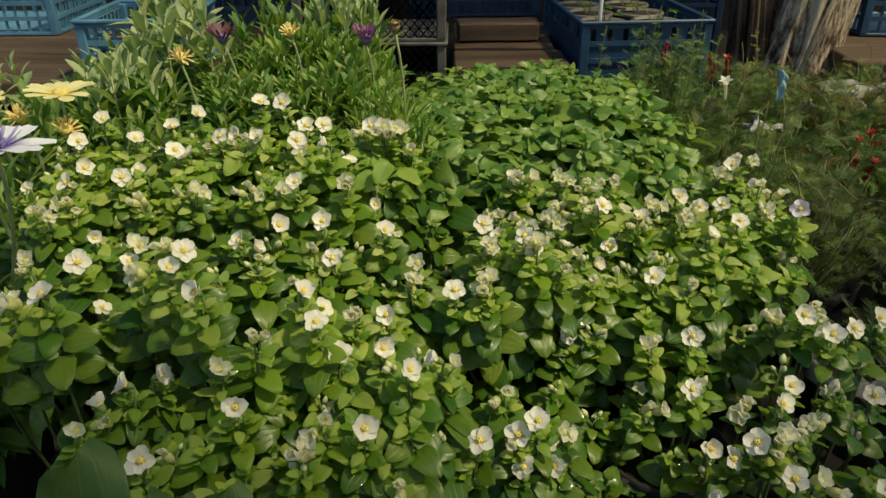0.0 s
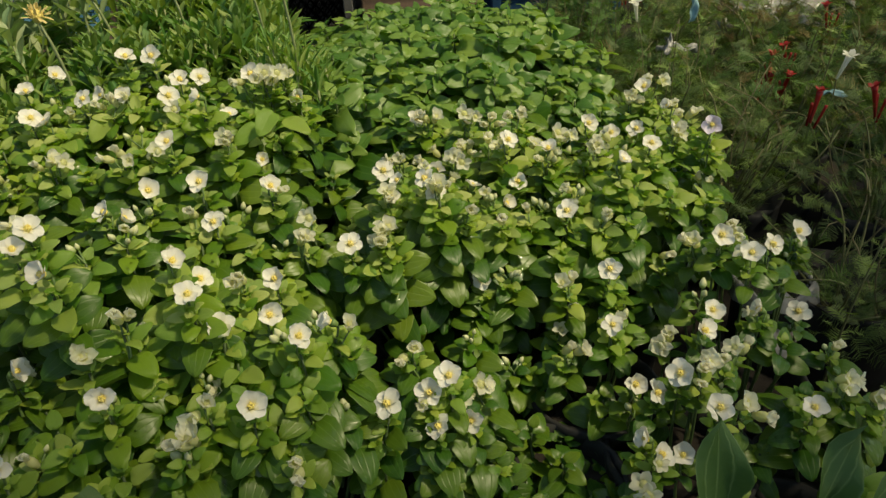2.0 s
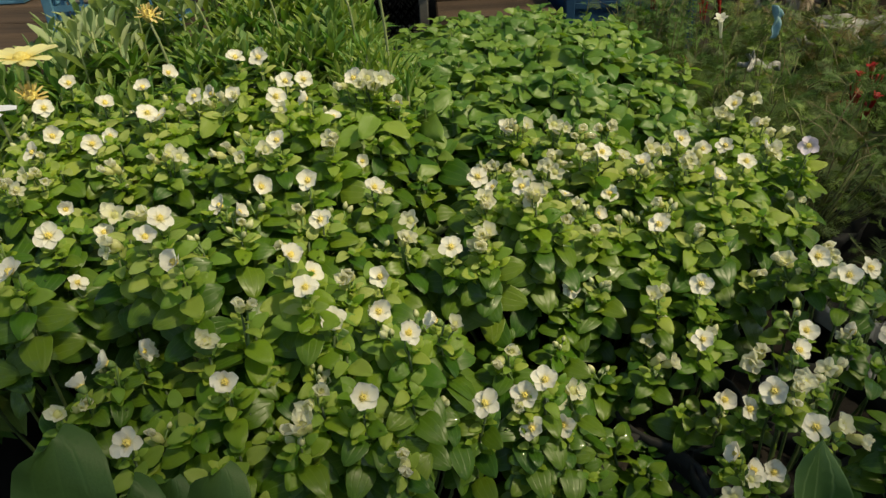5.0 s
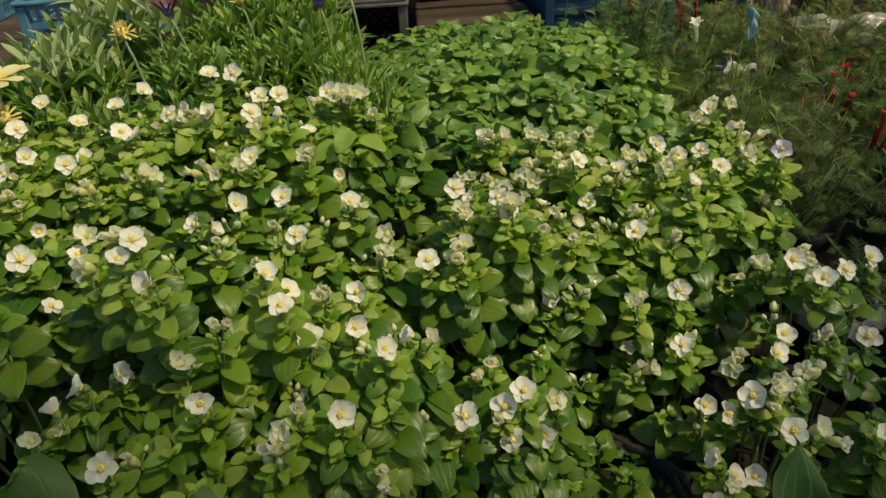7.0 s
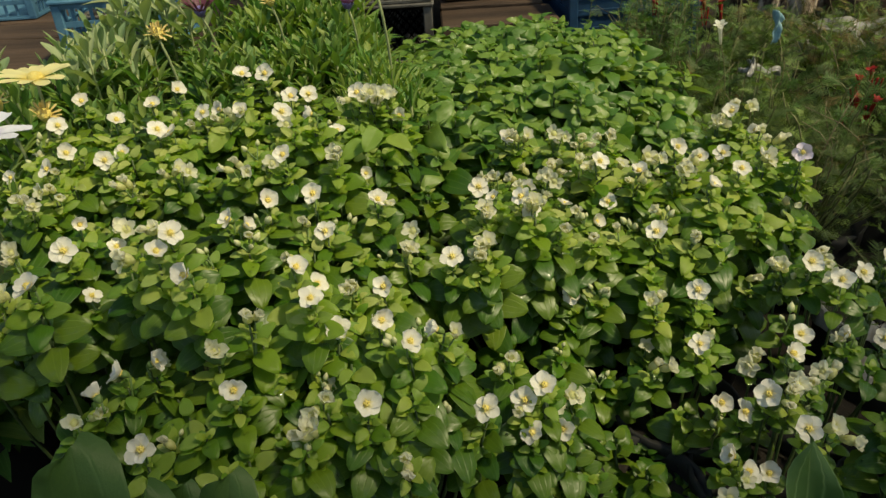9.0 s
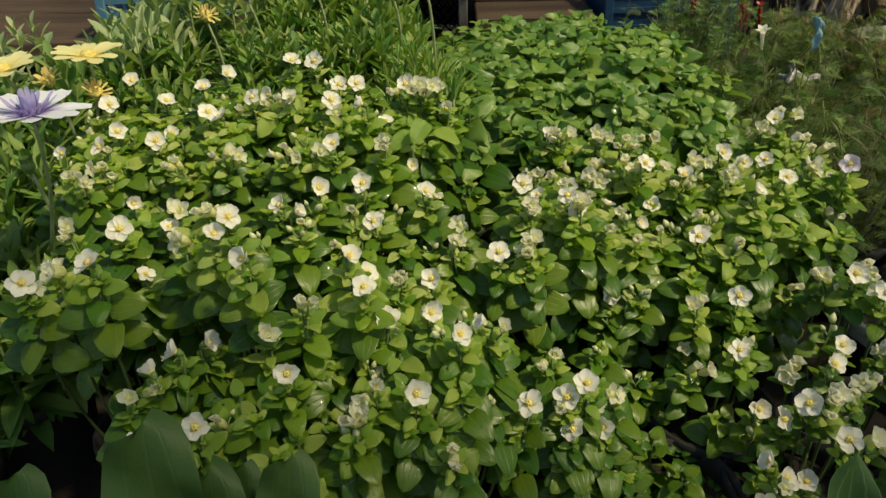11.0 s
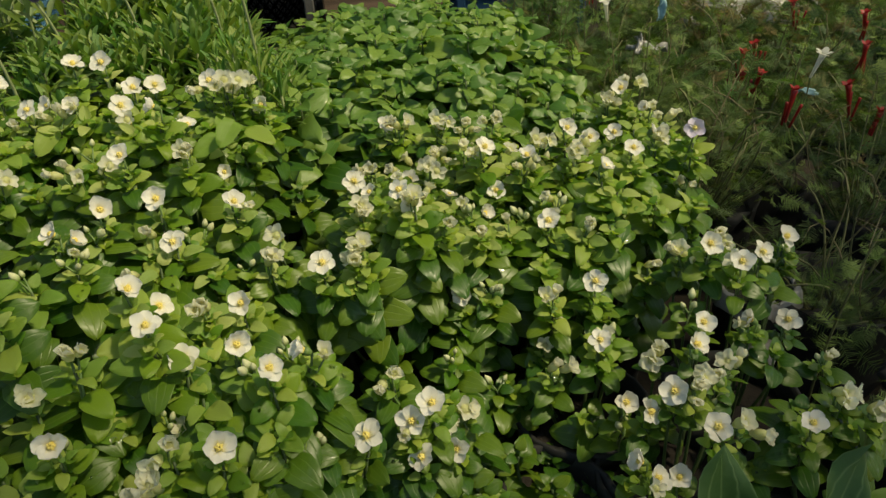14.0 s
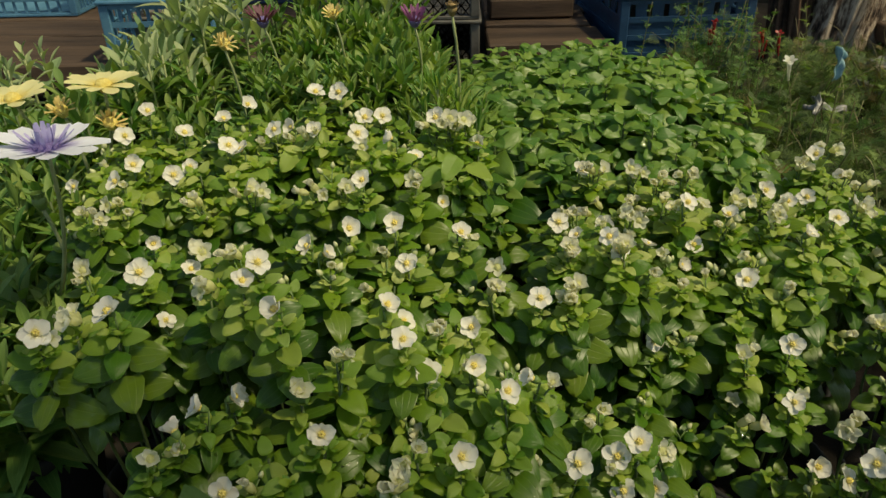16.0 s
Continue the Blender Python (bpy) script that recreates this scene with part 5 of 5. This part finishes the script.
def crate(x, y, z, w, d, h, mat, turn, label, style="bars", rails=3, bars=14):
    """An open crate: floor, corner posts, rim and four pierced sides."""
    c = thing("crate", x, y, z, label, "crate", "plastic crates", turn)
    bm = bmesh.new()
    block(bm, -w / 2, w / 2, -d / 2, d / 2, 0.0, 0.006, 0.001)
    part("crate_floor", bm, mat, c)
    for sx in (-1, 1):
        for sy in (-1, 1):
            bm = bmesh.new()
            px, py = sx * (w / 2 - 0.008), sy * (d / 2 - 0.008)
            block(bm, px - 0.009, px + 0.009, py - 0.009, py + 0.009, 0.004, h, 0.002)
            part("corner_post", bm, mat, c)
    for side in range(4):
        run = (w if side % 2 == 0 else d) - 0.034
        off = (d if side % 2 == 0 else w) / 2 - 0.006
        part("crate_side", pierced_side(run, h, style, rails, bars), mat, c, m=Matrix.Rotation(side * math.pi / 2, 4, "Z") @ Matrix.Translation((0, -off, 0)))
    bm = bmesh.new()
    for sy in (-1, 1):
        block(bm, -w / 2 - 0.004, w / 2 + 0.004, sy * (d / 2) - 0.005, sy * (d / 2) + 0.005, h, h + 0.007, 0.002)
    for sx in (-1, 1):
        block(bm, sx * (w / 2) - 0.005, sx * (w / 2) + 0.005, -d / 2 + 0.005, d / 2 - 0.005, h, h + 0.007, 0.002)
    part("rim", bm, mat, c)
    return c


crate(-0.155, 1.62, 0.077, 0.30, 0.22, 0.110, CRATE_BLACK, 0, "black plastic crate with diamond mesh sides on a board", "mesh", 5, 15)
crate(-0.155, 1.62, 0.195, 0.30, 0.22, 0.110, CRATE_BLACK, 0, "black plastic crate with mesh sides stacked on another", "mesh", 5, 15)
crate(0.382, 1.72, 0.012, 0.265, 0.38, 0.212, CRATE_BLUE, 5, "blue plastic crate filled with small potted seedlings", "solid", 6, 14)
crate(-0.595, 1.53, 0.146, 0.20, 0.24, 0.105, CRATE_PALE, 3, "faded light blue plastic crate holding potted plants", "bars", 3, 10)
crate(-1.20, 2.02, 0.142, 0.46, 0.32, 0.150, CRATE_PALE, 2, "light blue plastic crate with pierced sides", "bars", 4, 16)
crate(0.06, 2.16, 0.156, 0.34, 0.28, 0.160, CRATE_NAVY, 3, "dark navy plastic crate in the shade", "bars", 4, 14)
crate(-0.42, 2.12, 0.142, 0.40, 0.28, 0.160, CRATE_NAVY, -3, "dark navy plastic crate in the shade", "bars", 4, 14)
crate(1.20, 1.98, 0.137, 0.40, 0.30, 0.150, CRATE_BLUE, -4, "blue plastic crate behind the tree trunk", "bars", 4, 14)
crate(0.55, 2.30, 0.012, 0.42, 0.30, 0.250, CRATE_NAVY, 0, "dark navy plastic crate in the shade", "bars", 5, 14)

CUP_ME = mesh_of("seedling_pot", *lathe([(0.0, 0.0), (0.026, 0.0), (0.034, 0.058), (0.037, 0.059), (0.037, 0.065), (0.034, 0.065), (0.032, 0.052), (0.0, 0.050)], 18), CUP_PLASTIC)


def seedling(x, y, z, seed, stick=False, size=1.0):
    rng = np.random.default_rng(seed)
    p = thing("seedling_pot", x, y, z, "small pale plastic pot with a seedling inside a crate", "pot", "seedling pots in the crates")
    p.scale = (size, size, 1.1 if size > 1 else 1.0)
    part("pot", CUP_ME, None, p)
    v, f = lathe([(0.0335, 0.0605), (0.02, 0.063), (0.0, 0.062)], 12)
    part("soil", mesh_of("soil", v, f, POTSOIL), None, p)
    st = Pile()
    for k in range(3):
        a = rng.uniform(0, 6.28)
        tip = Vector((0.02 * math.cos(a), 0.02 * math.sin(a), 0.058 + rng.uniform(0.02, 0.06)))
        st.tube(arc((0.004 * math.cos(a), 0.004 * math.sin(a), 0.054), tip, (0, 0, 0.004), 4), 0.0012, 0.0007, 4)
        for q in range(2):
            a2 = rng.uniform(0, 6.28)
            part("leaf", BLOOM_LEAVES[q], None, p, m=basis(tip * 0.95, (math.cos(a2), math.sin(a2), 0.2), (0, 0, 1), 0.013))
    part("stem", st.mesh("stem", TWIG), None, p)
    if stick:
        sk = Pile()
        sk.tube([(-0.004, 0, 0.05), (-0.001, 0.004, 0.2)], 0.003, 0.003, 8)
        part("plant_stake", sk.mesh("plant_stake", WHITE_PLASTIC), None, p, "white plastic plant stake")
    return p


n = 0
for ix in range(2):
    for iy in range(3):
        seedling(0.318 + ix * 0.112 - iy * 0.008, 1.590 + iy * 0.108 + ix * 0.006, 0.148, 900 + n, stick=(ix == 0 and iy == 0), size=1.38)
        n += 1
bm = bmesh.new()
block(bm, -0.11, 0.11, -0.16, 0.16, 0, 0.128, 0.004)
me = bpy.data.meshes.new("tray_block")
bm.to_mesh(me)
bm.free()
me.materials.append(BLACK_PLASTIC)
fill = tagged(new("upturned_tray", me), "black upturned tray that carries the seedling pots in a crate", "tray")
fill.matrix_basis = pose(0.370, 1.72, 0.019, 0, 0, 5)
for k in range(2):
    seedling(-0.635 + 0.078 * k, 1.49 + 0.004 * k, 0.154, 950 + k)

# ---- tree ----
def bark_mat(name, stops):
    """Furrowed bark: strips drawn out along the stem, with finer grain over them."""
    m = bpy.data.materials.new(name)
    m.use_nodes = True
    bn, bl = m.node_tree.nodes, m.node_tree.links
    btc, bmap = bn.new("ShaderNodeTexCoord"), bn.new("ShaderNodeMapping")
    bmap.inputs["Scale"].default_value = (1.0, 1.0, 0.09)
    bl.new(btc.outputs["Object"], bmap.inputs[0])
    bstrip, bfine = bn.new("ShaderNodeTexNoise"), bn.new("ShaderNodeTexNoise")
    bstrip.inputs["Scale"].default_value, bstrip.inputs["Detail"].default_value, bstrip.inputs["Roughness"].default_value = 55, 8, 0.65
    bfine.inputs["Scale"].default_value, bfine.inputs["Detail"].default_value = 60, 5
    bl.new(bmap.outputs[0], bstrip.inputs["Vector"]), bl.new(btc.outputs["Object"], bfine.inputs["Vector"])
    badd = bn.new("ShaderNodeMath")
    badd.operation = "MULTIPLY_ADD"
    badd.inputs[1].default_value = 0.25
    bl.new(bfine.outputs[0], badd.inputs[0]), bl.new(bstrip.outputs[0], badd.inputs[2])
    bramp = ramp(bn, stops)
    bl.new(badd.outputs[0], bramp.inputs[0]), bl.new(bramp.outputs[0], bn["Principled BSDF"].inputs["Base Color"])
    bn["Principled BSDF"].inputs["Roughness"].default_value = 0.9
    bbump = bn.new("ShaderNodeBump")
    bbump.inputs["Strength"].default_value, bbump.inputs["Distance"].default_value = 1.0, 0.01
    bl.new(badd.outputs[0], bbump.inputs["Height"]), bl.new(bbump.outputs[0], bn["Principled BSDF"].inputs["Normal"])
    return m


BARK = bark_mat("furrowed_bark", ((0.48, (0.020, 0.012, 0.008)), (0.56, (0.14, 0.092, 0.064)), (0.68, (0.54, 0.44, 0.34))))
# reddish bark, darkened for the shade on the trunk's left side
BARK_SHADED = bark_mat("shaded_reddish_bark", ((0.48, (0.010, 0.006, 0.004)), (0.58, (0.045, 0.024, 0.015)), (0.72, (0.13, 0.075, 0.048))))
TREE_LEAF = foliage("tree_leaf", (0.04, 0.08, 0.015), (0.1, 0.16, 0.03), 0.5, 0.3, island=True)


def tree(x, y):
    rng = np.random.default_rng(77)
    t = thing("tree", x, y, 0, "tree with a thick furrowed pale-brown trunk", "tree")

    def stem(name, x0, y0, lean, r0, height, seed, mat, label=""):
        vs, fs, us = [], [], []
        rows, sides = 60, 110
        for i in range(rows + 1):
            z = height * (i / rows) ** 1.25
            ax, ay = x0 + lean * z ** 1.1, y0 + 0.05 * z
            r = r0 * (1 - 0.15 * z) + 0.35 * r0 * math.exp(-z / 0.06)
            for j in range(sides):
                an = 2 * math.pi * j / sides
                cx, cy = math.cos(an), math.sin(an)
                k = noise.noise(Vector((cx * 4.5 + seed, cy * 4.5, z * 1.2))) * 0.10 + abs(noise.noise(Vector((cx * 7, cy * 7 + seed, z * 1.3)))) * -0.42 + noise.noise(Vector((cx * 24, cy * 24, z * 5 + seed))) * 0.07
                k += 0.12 * math.cos(5 * an + 1) * math.exp(-z / 0.15)
                vs.append((ax + cx * r * (1 + k), ay + cy * r * (1 + k), z))
                us.append((j / sides, z))
        for i in range(rows):
            for j in range(sides):
                fs.append((i * sides + j, i * sides + (j + 1) % sides, (i + 1) * sides + (j + 1) % sides, (i + 1) * sides + j))
        part(name, mesh_of(name, vs, fs, mat, us), None, t, label)

    stem("trunk", 0.0, 0.0, 0.22, 0.086, 1.9, 0.0, BARK)
    stem("side_trunk", -0.080, 0.03, -0.10, 0.052, 1.2, 3.0, BARK_SHADED, "reddish-brown second stem, coloured as in the main trunk's shade")
    top = Vector((0.22 * 1.9 ** 1.1, 0.095, 1.85))
    limbs, crown = Pile(), Pile()
    grid = blade(0.07, 0.035, 0.2, 0.2, "ovate", nl=2, cols=(-1, 0, 1))
    # unseen limbs all round, and five added over the crates to shade them
    reach = [(0.45 + math.cos(k * 0.75) * rng.uniform(0.6, 1.9), 0.03 + math.sin(k * 0.75) * rng.uniform(0.3, 0.7)) for k in range(9)]
    reach += [(-0.90, -0.55), (-0.65, -0.25), (-0.40, -0.62), (-0.10, -0.50), (-0.75, -0.02)]
    for ex, ey in reach:
        end = top + Vector((ex, ey, rng.uniform(0.1, 0.5)))
        line = arc(top - Vector((0, 0, 0.1)), end, (0, 0, 0.12), 8)
        limbs.tube(line, 0.045, 0.012, 8)
        for q in range(400):
            u = rng.uniform(2.0, 7.99)
            p = line[int(u)].lerp(line[int(u) + 1], u - int(u)) + Vector(rng.normal(0, 0.17, 3))
            # leaves left out here so sun reaches the trunk and the plants
            if math.hypot(p.x + x - 1.99, p.y + y - 1.33) < 0.7 or p.y + y < 1.08:
                continue
            crown.add(grid, basis(p, rng.normal(0, 1, 3), (rng.uniform(-0.5, 0.5), rng.uniform(-0.5, 0.5), 1), rng.uniform(0.8, 1.5)))
    part("limbs", limbs.mesh("limbs", BARK), None, t)
    tagged(part("crown", crown.mesh("crown", TREE_LEAF), None, t), kind="stuff")


tree(0.808, 1.78)

# ---- scraps between the vines ----
def film_scrap(x, y, z, w, d, turn, seed, mat=GREY_FILM, label="crumpled scrap of grey plastic film among the vines"):
    """A crumpled sheet with some thickness, lying over the bags."""
    rng = np.random.default_rng(seed)
    vs, fs, us = [], [], []
    nx, ny = 14, 8
    for i in range(nx + 1):
        for j in range(ny + 1):
            u, v = i / nx - 0.5, j / ny - 0.5
            h = 0.5 * w * (0.25 - u * u) * (1 - abs(v)) + 0.22 * w * noise.noise(Vector((u * 3 + seed, v * 3, 0))) + 0.04 * w * noise.noise(Vector((u * 14, v * 14 + seed, 3)))
            vs.append((u * w * (1 + 0.2 * v), v * d + 0.2 * w * u * u, h))
            us.append((u, v))
    for i in range(nx):
        for j in range(ny):
            o = i * (ny + 1) + j
            fs.append((o, o + ny + 1, o + ny + 2, o + 1))
    ob = new("plastic_scrap", mesh_of("plastic_scrap", vs, fs, mat, us))
    ob.matrix_basis = pose(x, y, z, 0, 0, turn)
    so = ob.modifiers.new("thick", "SOLIDIFY")
    so.thickness = 0.0012
    return tagged(ob, label, "plastic scrap")


def empty_bag(x, y, top, r, seed):
    """A black grow bag, its pale crumpled rim turned out."""
    rng = np.random.default_rng(seed)
    z0 = ground_height(x, y)
    bag = thing("empty_grow_bag", x, y, z0, "black plastic grow bag with a crumpled grey rim among the vines", "grow bag", "empty grow bags")
    part("bag_body", bag_mesh(rng, r, top), None, bag)
    vs, fs, us = [], [], []
    sides = 36
    for i in range(sides):
        an = 2 * math.pi * i / sides
        wob = noise.noise(Vector((math.cos(an) * 2.2, math.sin(an) * 2.2, seed)))
        for j, (dr, dz) in enumerate(((0.92, -0.010), (1.06, 0.006), (1.16, 0.003), (1.22, -0.012))):
            k = r * (dr + 0.12 * wob * j)
            vs.append((k * math.cos(an), k * math.sin(an), top + dz + 0.012 * wob * (j > 0) + rng.uniform(-0.002, 0.002)))
            us.append((i / sides, j / 3))
    for i in range(sides):
        for j in range(3):
            o, p = i * 4 + j, (i + 1) % sides * 4 + j
            fs.append((o, p, p + 1, o + 1))
    part("bag_rim", mesh_of("bag_rim", vs, fs, GREY_FILM, us), None, bag, "crumpled translucent grey plastic rim")


for n, (bx, by, top, r) in enumerate(((0.372, 0.575, 0.092, 0.030), (0.70, 1.33, 0.118, 0.045), (0.83, 1.34, 0.118, 0.045))):
    empty_bag(bx, by, top, r, 40 + n)
film_scrap(0.425, 1.00, 0.188, 0.055, 0.008, 70, 3)
film_scrap(0.432, 0.99, 0.182, 0.050, 0.009, -12, 4)
film_scrap(0.36, 0.53, 0.06, 0.07, 0.03, 50, 6)
film_scrap(0.74, 1.36, 0.128, 0.12, 0.035, -5, 7)
film_scrap(0.86, 1.37, 0.128, 0.13, 0.035, 8, 8)
film_scrap(0.570, 0.845, 0.158, 0.026, 0.007, -35, 9, TIE_BLUE, "pale blue plastic strip among the vines")
tie = film_scrap(0.516, 1.15, 0.200, 0.046, 0.010, 0, 10, TIE_BLUE, "pale blue plastic tie wound round a stem")
tie.matrix_basis = pose(0.516, 1.15, 0.198, 78, 0, 20) @ Matrix.Rotation(radians(80), 4, "Z")


def dry_tendril(points, seed):
    t = Pile()
    t.tube(points, 0.0011, 0.0006, 5)
    return tagged(new("dry_tendril", t.mesh("dry_tendril", TWIG)), "thin pale dry vine tendril arching among the leaves", "tendril")


dry_tendril(arc((0.46, 1.02, 0.1), (0.53, 0.92, 0.15), (0.01, 0, 0.05), 8), 1)
dry_tendril(arc((0.50, 0.62, 0.06), (0.56, 0.66, 0.17), (-0.02, 0, 0.02), 8), 2)
dry_tendril(arc((0.88, 1.3, 0.1), (1.02, 1.33, 0.36), (0.03, 0, 0.02), 8), 3)
